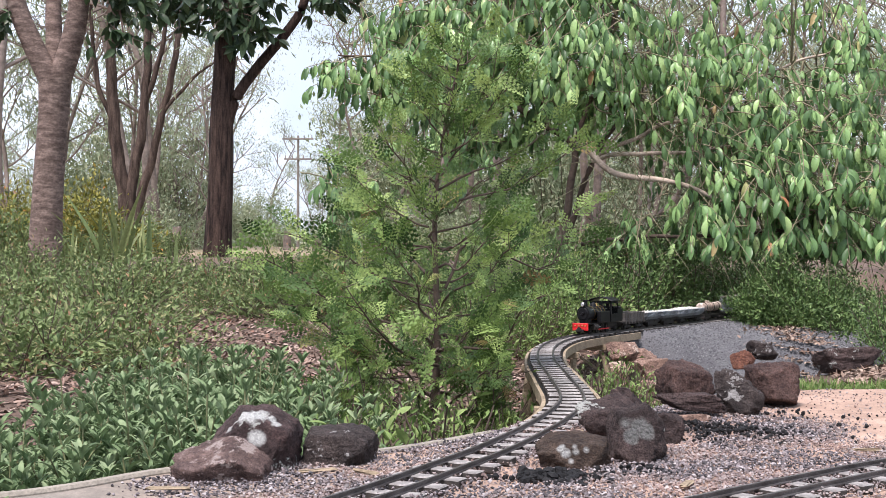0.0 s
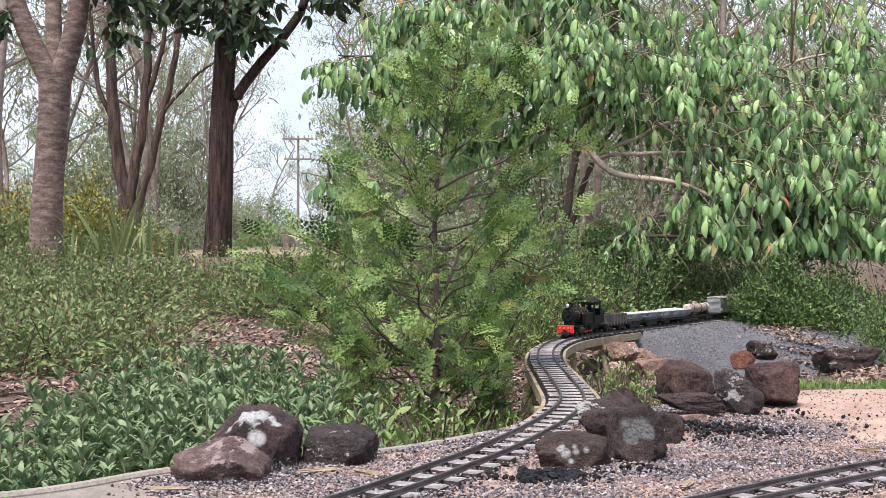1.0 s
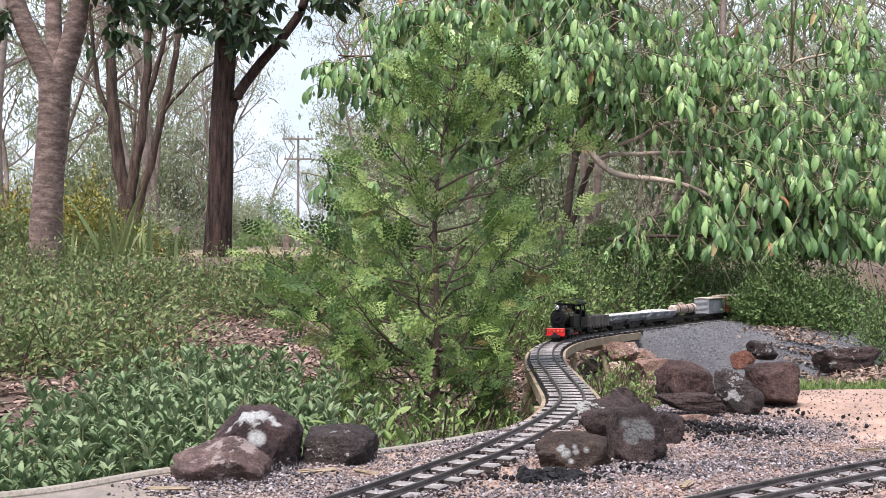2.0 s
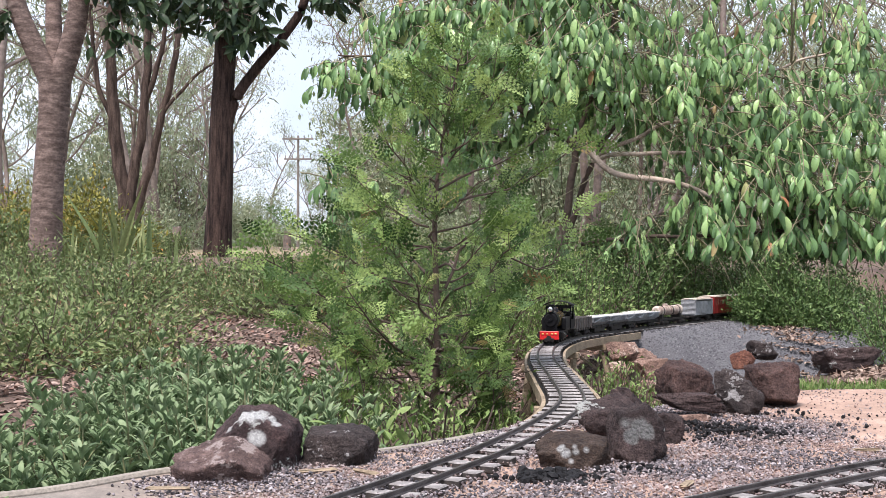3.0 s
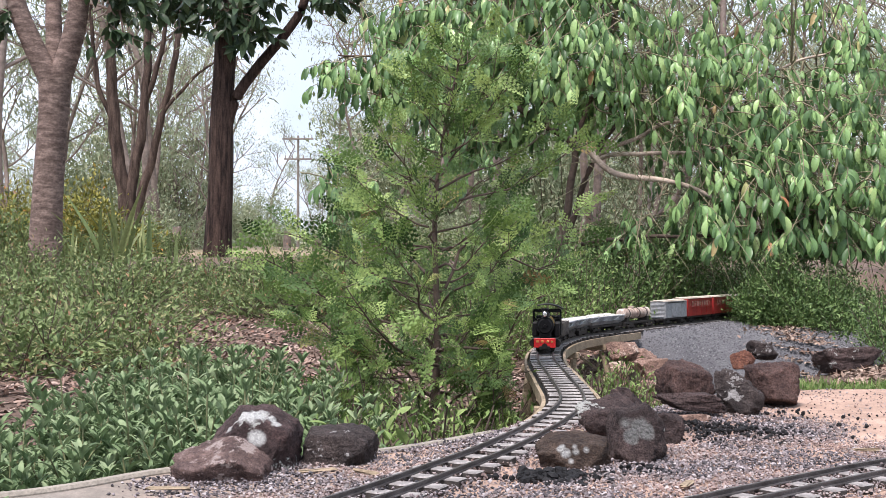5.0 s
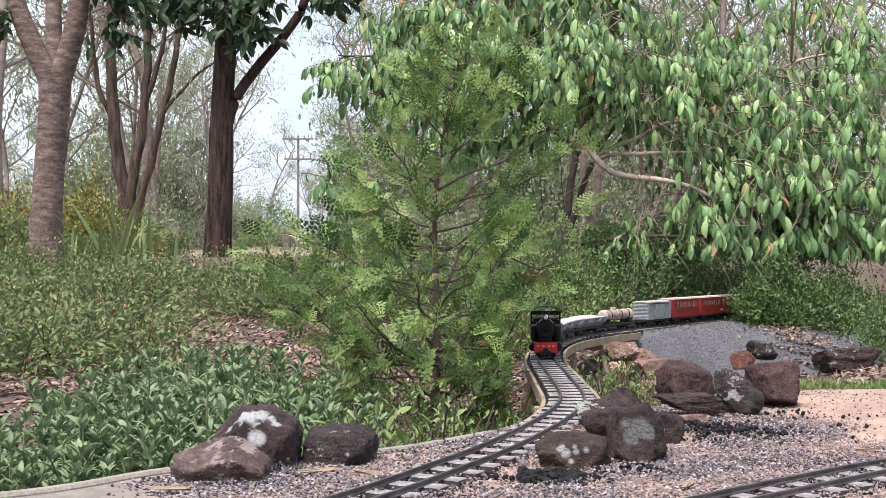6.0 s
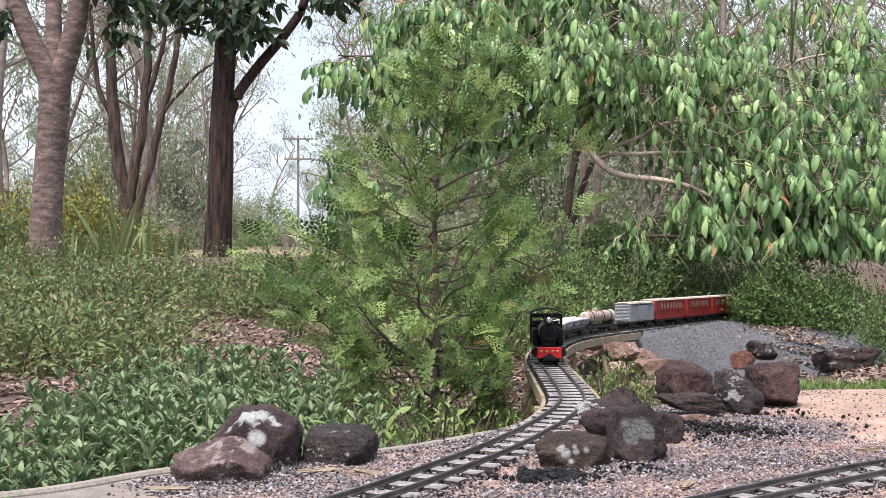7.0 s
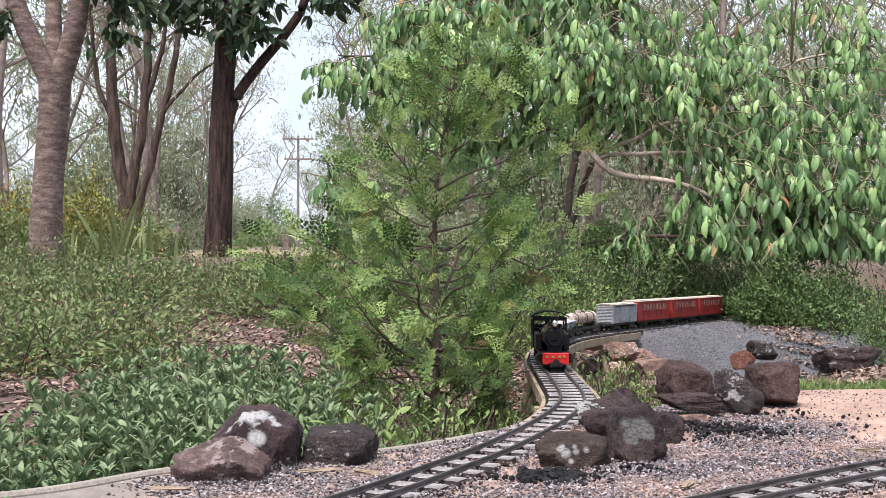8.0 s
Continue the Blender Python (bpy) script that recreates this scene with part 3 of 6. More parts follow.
# ------------------------------------------------------------ track
def build_track(name, label, line, s0, s1, arc):
    top = tagged(new(name), label, "railway track", group="miniature railway lines")
    prof = [(-0.0035, 0.0), (0.0035, 0.0), (0.0032, 0.0012), (0.0009, 0.0016), (0.0009, 0.0046), (0.0019, 0.005), (0.0019, 0.0066), (-0.0019, 0.0066), (-0.0019, 0.005), (-0.0009, 0.0046), (-0.0009, 0.0016), (-0.0032, 0.0012)]
    ss = np.arange(s0, s1, 0.02)
    P = np.stack([np.interp(ss, arc, line[:, 0]), np.interp(ss, arc, line[:, 1])], 1)
    T = np.gradient(P, axis=0)
    T /= np.linalg.norm(T, axis=1)[:, None]
    N = np.stack([T[:, 1], -T[:, 0]], 1)
    k = len(prof)
    for side in (-1, 1):
        V = []
        for p, nn in zip(P, N):
            for u, w in prof:
                q = p + nn * (side * 0.0235 + u)
                V.append((q[0], q[1], RAIL - 0.0066 + w))
        F = [(i * k + j, i * k + (j + 1) % k, (i + 1) * k + (j + 1) % k, (i + 1) * k + j) for i in range(len(P) - 1) for j in range(k)]
        soup("rail", V, F, M_RAIL, top, label="dark weathered steel rail")
    meshes = []
    for v in range(4):
        bm = bmesh.new()
        r = random.Random(v)
        box(bm, -0.010 - r.uniform(0, 0.002), 0.010 + r.uniform(0, 0.002), -0.046 - r.uniform(0, 0.004), 0.046 + r.uniform(0, 0.004), -0.010, 0, 0.0012)
        for q in bm.verts:
            q.co.z += r.uniform(-0.0006, 0.0006)
        me = bpy.data.meshes.new("sleeper")
        bm.to_mesh(me)
        bm.free()
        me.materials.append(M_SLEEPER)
        me.materials.append(M_SLEEPER_SHADE)
        # tops take plain grey timber, all other faces the painted shade
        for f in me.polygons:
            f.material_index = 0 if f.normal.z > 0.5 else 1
        meshes.append(me)
    r = random.Random(5)
    s = s0 + 0.01
    while s < s1 - 0.02:
        p = np.array([np.interp(s, arc, line[:, 0]), np.interp(s, arc, line[:, 1])])
        q = np.array([np.interp(s + 0.01, arc, line[:, 0]), np.interp(s + 0.01, arc, line[:, 1])])
        ob = new("sleeper", meshes[r.randrange(4)])
        ob.parent = top
        ob.matrix_basis = pose(p[0], p[1], RAIL - 0.0068, r.uniform(-1, 1), 0, math.degrees(math.atan2(*(q - p)[::-1])) + r.uniform(-2.5, 2.5))
        s += 0.055
    return top


BRIDGE0, BRIDGE1 = 0.66, 3.74


def build_trestle():
    """Curved timber trestle under the line: two edge beams, deck, legs and caps."""
    top = tagged(new("trestle_bridge"), "low curved timber trestle bridge carrying the miniature line", "bridge")
    ss = np.arange(BRIDGE0, BRIDGE1, 0.03)
    P = np.array([on_line(ARC0 + s) for s in ss])
    T = np.gradient(P, axis=0)
    T /= np.linalg.norm(T, axis=1)[:, None]
    N = np.stack([T[:, 1], -T[:, 0]], 1)

    def strip(name, d0, d1, z0, z1, mat, label=""):
        V, F = [], []
        for p, nn in zip(P, N):
            for d, z in ((d0, z0), (d1, z0), (d1, z1), (d0, z1)):
                q = p + nn * d
                V.append((q[0], q[1], z))
        n = len(P)
        for i in range(n - 1):
            for j in range(4):
                F.append((i * 4 + j, i * 4 + (j + 1) % 4, i * 4 + 4 + (j + 1) % 4, i * 4 + 4 + j))
        F += [(0, 3, 2, 1), ((n - 1) * 4, (n - 1) * 4 + 1, (n - 1) * 4 + 2, (n - 1) * 4 + 3)]
        return soup(name, V, F, mat, top, label=label)
    strip("edge_beam", -0.062, -0.054, -0.024, 0.002, M_BEAM, "weathered tan edge beam")
    strip("edge_beam", 0.054, 0.062, -0.026, 0.002, M_BEAM, "weathered tan edge beam")
    # near-black deck: shade of the gaps between sleepers put into its colour
    strip("deck", -0.0535, 0.0535, -0.024, -0.012, M_RUN, "near-black deck boards with gap shade in their colour")
    for s in (1.25, 1.75, 2.3, 2.85, 3.3):
        p, q = on_line(ARC0 + s), on_line(ARC0 + s + 0.02)
        t = Vector((*(q - p), 0)).normalized()
        nn = Vector((t.y, -t.x, 0))
        c = Vector((*p, 0))
        turn = Matrix((t, nn, Vector((0, 0, 1)))).transposed().to_4x4()
        turn.translation = c
        part("cap_beam", box(bmesh.new(), -0.011, 0.011, -0.075, 0.075, -0.048, -0.0262, 0.002, turn), M_BEAM, top)
        for d, lean in ((-0.05, -0.035), (0.05, 0.035)):
            b = c + nn * (d + lean)
            gz = float(ground_z(b.x, b.y)) - 0.03
            part("leg", rod(bmesh.new(), c + nn * d + Vector((0, 0, -0.05)), Vector((b.x, b.y, gz)), 0.011, 0.012, 8), M_BEAM, top)
        a, b = c + nn * -0.06 + Vector((0, 0, -0.07)), c + nn * 0.07 + Vector((0, 0, -0.15))
        part("brace", rod(bmesh.new(), a + t * 0.012, b + t * 0.012, 0.006, 0.006, 6), M_BEAM, top)
    return top


# ------------------------------------------------------------ stones
def boulder_mesh(seed, w, d, h, planes=13, rough=0.05, sub=5, facets=()):
    r = np.random.default_rng(seed)
    n = np.vstack([np.eye(3), -np.eye(3), r.normal(size=(planes, 3))])
    n[:6] += r.normal(size=(6, 3)) * 0.22
    n /= np.linalg.norm(n, axis=1)[:, None]
    off = np.r_[r.uniform(0.58, 0.74, 6), r.uniform(0.66, 0.95, planes)]
    if facets:
        n = unit(np.array([q[:3] for q in facets] + [(0, 0, -1), (0, 1, 0)], float))
        off = np.array([q[3] for q in facets] + [0.6, 0.85])
    bm = bmesh.new()
    bmesh.ops.create_icosphere(bm, subdivisions=sub, radius=1.0)
    for v in bm.verts:
        u = np.array(v.co.normalized())
        dots = n @ u
        lim = np.where(dots > 0.05, off / np.maximum(dots, 0.05), 9)
        # soft minimum keeps the worn edges round
        rad = -np.log(np.exp(-130 * np.minimum(lim, 1.25)).sum() + np.exp(-130 * 1.15)) / 130
        p = Vector(u) * 2.2 + Vector((seed * 1.7, 0, 0))
        rad *= 1 + 1.7 * rough * noise.fractal(p, 0.85, 2.1, 6) - 0.07 * max(0, 0.25 - abs(noise.noise(p * 1.7))) * 4 * 0.5 + 0.05 * abs(noise.noise(p * 3.1)) + 0.030 * noise.noise(p * 9) + 0.024 * noise.noise(p * 22)
        v.co = Vector(u) * rad
    co = np.array([v.co for v in bm.verts])
    lo, hi = co.min(0), co.max(0)
    for v in bm.verts:
        q = (np.array(v.co) - lo) / (hi - lo) - 0.5
        v.co = (q[0] * w, q[1] * d, (q[2] + 0.5) * h)
        if v.co.z < h * 0.12:
            v.co.z = h * 0.12 + (v.co.z - h * 0.12) * 0.5
    z0 = min(v.co.z for v in bm.verts)
    for v in bm.verts:
        v.co.z -= z0
    return bm


def boulder(seed, x, y, z, w, d, h, rz, mat, label, rx=0, ry=0, name="boulder", category="rock", group="boulders beside the line", planes=13, rough=0.05, facets=()):
    ob = part(name, boulder_mesh(seed, w, d, h, planes, rough, 5, facets), mat, smooth=True)
    ob.matrix_basis = pose(x, y, z - 0.004, rx, ry, rz)
    return tagged(ob, label, category, group)


def build_boulders():
    def crusted(ob, name, dark, light, amount, crusts, mid, pale):
        """Round lichen crusts on the faces that look the given ways."""
        inv = ob.matrix_basis.to_3x3().inverted()
        spots = []
        for size, way in crusts:
            dv = inv @ Vector(way).normalized()
            best = max(ob.data.vertices, key=lambda v: (v.co - Vector((0, 0, mid))).normalized().dot(dv))
            spots.append((tuple(best.co), size))
        ob.data.materials[0] = rock_material(name, dark, light, amount=amount, spots=spots, pale=pale)
    a = boulder(11, -0.259, 1.51, 0, 0.128, 0.11, 0.092, 0, M_ROCK, "large dark boulder crusted with white lichen", rough=0.05,
                facets=[(0.05, -0.15, 1, 0.80), (-0.80, -0.25, 0.62, 0.66), (1, -0.1, 0.06, 0.80), (0.62, -0.15, 0.75, 0.84), (0.15, -1, 0.32, 0.72), (-0.55, -0.85, 0.05, 0.66), (-1, 0, -0.15, 0.92), (0.75, -0.7, -0.1, 0.84), (0.1, -0.72, 0.72, 0.84)])
    crusted(a, "lichened_basalt", (0.026, 0.018, 0.018), (0.12, 0.080, 0.076), 0.62, ((0.019, (0.10, -0.42, 0.98)), (0.0095, (0.26, -1.0, 0.10)), (0.009, (-0.75, -0.30, 0.75)), (0.008, (-0.55, -0.2, 1.0)), (0.007, (-0.98, -0.30, 0.45)), (0.005, (0.75, -0.5, 0.80)), (0.005, (0.9, -0.6, 0.55))), 0.045, 0.66)
    boulder(12, -0.287, 1.425, 0, 0.130, 0.085, 0.060, 0, M_ROCK_PINK, "flat pinkish brown rock with flaking surface", rough=0.04,
            facets=[(-0.38, -0.40, 0.84, 0.50), (0.75, -0.25, 0.60, 0.66), (0.2, -0.95, -0.30, 0.58), (-0.7, -0.7, -0.2, 0.80), (-1, 0, -0.1, 0.95), (1, -0.2, 0.1, 0.85)])
    boulder(13, -0.147, 1.55, 0, 0.112, 0.085, 0.058, 0, M_ROCK_GREY, "dark grey rock with a pale weathered end", rough=0.04,
            facets=[(-0.05, -0.12, 1, 0.66), (0.62, -0.30, 0.70, 0.80), (-0.30, -1, 0.12, 0.66), (-1, -0.1, 0.25, 0.78), (1, -0.25, 0.0, 0.80), (0.45, -0.85, 0.40, 0.76), (0.6, -0.7, -0.45, 0.80)])
    b = boulder(21, 0.181, 1.525, 0, 0.108, 0.075, 0.052, 0, M_ROCK, "low brown rock spotted with pale lichen", rough=0.04,
                facets=[(0.08, -0.25, 1, 0.66), (-0.60, -0.30, 0.74, 0.76), (0.05, -1, 0.22, 0.68), (1, -0.1, 0.1, 0.82), (-1, 0, -0.15, 0.88), (0.7, -0.7, -0.2, 0.80), (-0.6, -0.75, -0.25, 0.82)])
    crusted(b, "spotted_basalt", (0.028, 0.020, 0.016), (0.125, 0.092, 0.070), 0.66, ((0.0055, (-0.50, -1, 0.02)), (0.0045, (-0.10, -1, 0.35)), (0.006, (-0.75, -1, 0.25)), (0.0035, (0.45, -1, 0.12)), (0.0045, (-0.28, -1, -0.30)), (0.003, (-0.05, -1, 0.05))), 0.026, 0.52)
    b = boulder(22, 0.276, 1.565, 0, 0.086, 0.08, 0.090, 0, M_ROCK_GREY, "upright dark rock with grey lichen face", rough=0.05,
                facets=[(-0.12, -0.95, 0.34, 0.68), (-0.15, 0, 1, 0.84), (-1, -0.15, 0.15, 0.72), (1, -0.1, 0.05, 0.74), (0.65, -0.45, -0.6, 0.78), (0.7, -0.1, 0.7, 0.82), (-0.6, -0.4, -0.65, 0.82), (0.75, -0.65, 0.1, 0.76)])
    crusted(b, "grey_faced_basalt", (0.018, 0.014, 0.014), (0.085, 0.062, 0.058), 0.66, ((0.014, (-0.12, -0.95, 0.28)), (0.010, (-0.42, -0.95, -0.10)), (0.010, (0.25, -0.95, 0.02)), (0.007, (-0.75, -0.75, 0.50))), 0.046, 0.20)
    boulder(23, 0.260, 1.76, 0, 0.115, 0.10, 0.082, 15, M_ROCK, "dark purple-brown boulder beside the track", planes=8)
    boulder(24, 0.302, 1.84, 0, 0.065, 0.06, 0.088, 60, M_ROCK, "rounded dark boulder behind the others", planes=8)
    boulder(25, 0.352, 1.74, 0, 0.06, 0.06, 0.055, 0, M_ROCK, "small dark boulder in the heap", planes=8)
    boulder(26, 0.449, 2.02, 0.016, 0.132, 0.075, 0.040, 4, M_ROCK, "long flat dark rock propped on a pale stone", ry=4, planes=7)
    boulder(27, 0.440, 1.955, 0, 0.066, 0.05, 0.022, 0, M_SAND, "small pale flat stone under a rock", planes=8)
    boulder(28, 0.478, 2.21, 0, 0.104, 0.10, 0.100, 25, M_ROCK_RED, "rounded rusty brown boulder", planes=8)
    boulder(29, 0.545, 2.08, 0, 0.102, 0.095, 0.090, -20, M_ROCK_GREY, "grey-brown boulder leaning on its neighbour", ry=14, planes=7)
    boulder(30, 0.665, 2.19, 0, 0.118, 0.10, 0.098, 10, M_ROCK_RED, "reddish brown boulder with an undercut", planes=8)
    boulder(31, 1.35, 3.72, ground_z(1.35, 3.72) + 0.005, 0.21, 0.16, 0.10, 5, M_ROCK, "broad low dark boulder among leaf litter", planes=7)
    boulder(32, 1.50, 4.22, ground_z(1.50, 4.22) + 0.02, 0.17, 0.14, 0.075, -10, M_ROCK_RED, "reddish boulder half hidden in litter", planes=7)
    boulder(33, 1.205, 4.42, -0.125, 0.095, 0.09, 0.085, 35, M_ORANGE, "orange stone set in the embankment", planes=8)
    boulder(34, 1.29, 4.48, -0.095, 0.125, 0.10, 0.090, 25, M_ROCK_GREY, "grey stone set in the embankment", planes=8)
    for sd, x, y, z, w, h in ((41, 0.705, 4.33, -0.085, 0.135, 0.085), (42, 0.795, 4.22, -0.142, 0.130, 0.085), (43, 0.680, 4.25, -0.155, 0.10, 0.082), (44, 0.775, 4.12, -0.205, 0.12, 0.075), (45, 0.665, 4.16, -0.245, 0.13, 0.10),
                              (46, 0.86, 4.12, -0.24, 0.12, 0.08), (47, 0.80, 4.44, -0.115, 0.14, 0.08)):
        boulder(sd, x, y, z, w, 0.12, h, random.Random(sd).uniform(-14, 14), M_SAND, "rough brown sandstone block of the bridge abutment", name="sandstone_block", category="stone block", group="abutment blocks", planes=9, rough=0.05)


def build_sticks():
    r = random.Random(4)
    for x, y, l, rz in ((-0.165, 1.455, 0.05, 8), (-0.10, 1.44, 0.035, 150), (-0.33, 1.33, 0.05, 20), (0.30, 1.36, 0.03, 60), (0.62, 1.62, 0.04, 12)):
        bm = bmesh.new()
        box(bm, -l / 2, l / 2, -0.004, 0.004, 0, 0.004, 0.0015)
        for v in bm.verts:
            v.co += Vector((r.uniform(-0.003, 0.003), r.uniform(-0.002, 0.002), r.uniform(0, 0.002)))
        ob = part("bark_chip", bm, M_BEAM)
        ob.matrix_basis = pose(x, y, 0.004, 0, r.uniform(-4, 4), rz)
        tagged(ob, "small weathered chip of bark on gravel", "bark chip", "bark chips on the slab")


# ------------------------------------------------------------ train
def wheelset(parent, x, r, name="wheelset"):
    bm = bmesh.new()
    for y in (-0.0235, 0.0235):
        s = 1 if y > 0 else -1
        rod(bm, (0, y - 0.003, 0), (0, y + 0.003, 0), r, seg=16)
        rod(bm, (0, y - s * 0.0045, 0), (0, y - s * 0.003, 0), r * 1.12, seg=16)
    rod(bm, (0, -0.027, 0), (0, 0.027, 0), 0.0025, seg=8)
    for k in range(4):
        a = k * math.pi / 2
        for y in (-0.0275, 0.0275):
            rod(bm, (0, y, 0), (math.cos(a) * r * 0.8, y, math.sin(a) * r * 0.8), 0.0014, seg=5)
    ob = part(name, bm, M_RUN, parent)
    ob.matrix_basis = pose(x, 0, r)
    return ob


SPIN = []


def add_wheels(thing, xs, r=0.011):
    for x in xs:
        SPIN.append((wheelset(thing, x, r), x, r))


def bogie(parent, x, span=0.05):
    bm = bmesh.new()
    for y in (-0.031, 0.031):
        box(bm, x - span / 2 - 0.012, x + span / 2 + 0.012, y - 0.0025, y + 0.0025, 0.008, 0.016, 0.001)
        for k in (-1, 1):
            box(bm, x + k * span / 2 - 0.006, x + k * span / 2 + 0.006, y - 0.004, y + 0.004, 0.005, 0.017, 0.001)
    box(bm, x - 0.012, x + 0.012, -0.03, 0.03, 0.012, 0.022)
    part("bogie", bm, M_RUN, parent)
    add_wheels(parent, (x - span / 2, x + span / 2))


def underframe(parent, l, w, z=0.021):
    bm = bmesh.new()
    for y in (-w * 0.36, w * 0.36):
        box(bm, -l / 2, l / 2, y - 0.003, y + 0.003, z, z + 0.009, 0.0008)
    for x in (-l / 2, -l / 6, l / 6, l / 2 - 0.006):
        box(bm, x, x + 0.006, -w * 0.42, w * 0.42, z + 0.0005, z + 0.0085)
    part("underframe", bm, M_RUN, parent)
    bm = bmesh.new()
    for s in (-1, 1):
        box(bm, s * (l / 2 + 0.006) - 0.007, s * (l / 2 + 0.006) + 0.007, -0.006, 0.006, z - 0.004, z + 0.005, 0.001)
    part("coupling", bm, M_RUN, parent)


def build_loco():
    """Black side-tank engine, 0.36 m over its beams; x forwards."""
    L = 0.36
    t = tagged(new("steam_locomotive"), "small black tank locomotive with red front buffer beam", "locomotive", group="miniature train")
    f = L / 2
    part("frame", box(box(bmesh.new(), -f + 0.01, f - 0.006, -0.018, -0.014, 0.012, 0.036), -f + 0.01, f - 0.006, 0.014, 0.018, 0.012, 0.036), M_RUN, t)
    part("footplate", box(bmesh.new(), -f + 0.004, f - 0.004, -0.040, 0.040, 0.0362, 0.0395, 0.0008), M_BLACK, t)
    bm = box(bmesh.new(), f - 0.005, f, -0.033, 0.033, 0.014, 0.041, 0.0015)
    beam = part("buffer_beam", bm, M_RED, t, "bright red front buffer beam")
    bm = bmesh.new()
    for y in (-0.022, -0.007, 0.009, 0.022):
        box(bm, f + 0.0002, f + 0.0018, y - 0.0035, y + 0.0035, 0.0295, 0.0345, 0.0004)
    part("plate", bm, M_GOLD, beam, "small brass plates")
    bm = bmesh.new()
    rod(bm, (f, 0, 0.020), (f + 0.012, 0, 0.020), 0.006, 0.009, 10)
    box(bm, f - 0.004, f + 0.008, -0.016, 0.016, 0.008, 0.0195, 0.001)
    part("coupling", bm, M_RUN, t, "dark steel coupling hook")
    # boiler and smokebox
    bz = 0.073
    bm = rod(bmesh.new(), (-0.035, 0, bz), (0.105, 0, bz), 0.0245, seg=28)
    boiler = part("boiler", bm, M_BLACK, t, smooth=False)
    bm = bmesh.new()
    for x in (-0.02, 0.015, 0.05, 0.085):
        rod(bm, (x - 0.0015, 0, bz), (x + 0.0015, 0, bz), 0.0253, seg=28)
    part("boiler_band", bm, M_GOLD, boiler, "thin brass boiler bands")
    bm = rod(bmesh.new(), (0.105, 0, bz), (0.150, 0, bz), 0.0265, seg=28)
    box(bm, 0.108, 0.148, -0.018, 0.018, 0.0397, 0.062, 0.002)
    smokebox = part("smokebox", bm, M_BLACK, t)
    bm = rod(bmesh.new(), (0.1502, 0, bz), (0.1535, 0, bz), 0.022, 0.019, 24)
    rod(bm, (0.1535, 0, bz), (0.158, 0, bz), 0.006, 0.004, 12)
    rod(bm, (0.1555, -0.010, bz - 0.004), (0.1555, 0.010, bz + 0.004), 0.0012, seg=6)
    part("smokebox_door", bm, M_BLACK, smokebox)
    bm = rod(bmesh.new(), (0.128, 0, bz + 0.024), (0.128, 0, bz + 0.044), 0.0095, 0.0085, 18)
    rod(bm, (0.128, 0, bz + 0.044), (0.128, 0, bz + 0.049), 0.0115, 0.0115, 18)
    part("chimney", bm, M_BLACK, smokebox)
    bm = bmesh.new()
    bmesh.ops.create_uvsphere(bm, u_segments=16, v_segments=10, radius=0.0125, matrix=Matrix.Translation((0.045, 0, bz + 0.026)))
    rod(bm, (0.045, 0, bz + 0.018), (0.045, 0, bz + 0.027), 0.0125, seg=16)
    part("dome", bm, M_BLACK, boiler, smooth=True)
    bm = rod(bmesh.new(), (0.010, 0, bz + 0.022), (0.010, 0, bz + 0.036), 0.005, 0.004, 10)
    part("whistle", bm, M_GOLD, boiler, "small brass whistle")
    bm = rod(bmesh.new(), (0.139, 0, bz + 0.033), (0.157, 0, bz + 0.033), 0.008, 0.0085, 18)
    box(bm, 0.140, 0.152, -0.006, 0.006, bz + 0.022, bz + 0.030)
    lamp = part("headlamp", bm, M_BLACK, smokebox)
    part("lens", rod(bmesh.new(), (0.1572, 0, bz + 0.033), (0.1588, 0, bz + 0.033), 0.0072, 0.005, 18), M_SILVER, lamp, "bright round headlamp lens")
    # side tanks
    for y in (-1, 1):
        part("side_tank", box(bmesh.new(), -0.035, 0.072, min(y * 0.027, y * 0.043), max(y * 0.027, y * 0.043), 0.0397, 0.080, 0.003), M_BLACK, t)
        part("cylinder", rod(bmesh.new(), (0.098, y * 0.037, 0.026), (0.138, y * 0.037, 0.026), 0.0115, seg=18), M_RUN, t)
        part("handrail", rod(bmesh.new(), (-0.03, y * 0.0275, bz + 0.014), (0.14, y * 0.0275, bz + 0.014), 0.0009, seg=6), M_SILVER, t, "thin steel handrail")
    # cab: four open windows and an arched roof
    bm = bmesh.new()
    c0, c1, w, h0, hw, h1 = -0.115, -0.036, 0.045, 0.0397, 0.076, 0.113
    for y in (-w, w):
        box(bm, c0, c1, y - 0.0012, y + 0.0012, h0, hw - 0.008)
        for x in (c0, c1 - 0.007):
            box(bm, x, x + 0.007, y - 0.0011, y + 0.0011, hw - 0.008, h1)
        box(bm, c0, c1, y - 0.0012, y + 0.0012, h1 - 0.006, h1)
    for x in (c0, c1 - 0.0025):
        box(bm, x, x + 0.0025, -w, w, h0, hw)
        box(bm, x, x + 0.0025, -w, w, h1 - 0.008, h1)
        for y in (-w, -0.0075, w - 0.004):
            box(bm, x, x + 0.0024, y, y + (0.015 if y == -0.0075 else 0.004), hw, h1 - 0.008)
    part("cab", bm, M_BLACK, t)
    bm = bmesh.new()
    V = []
    n = 14
    for x in (c0 - 0.012, c1 + 0.014):
        for k in range(n + 1):
            a = (k / n - 0.5) * 1.5
            y, z = math.sin(a) / math.sin(0.75) * 0.052, h1 + (math.cos(a) - math.cos(0.75)) * 0.052
            V.append((bm.verts.new((x, y, z)), bm.verts.new((x, y, z + 0.0025))))
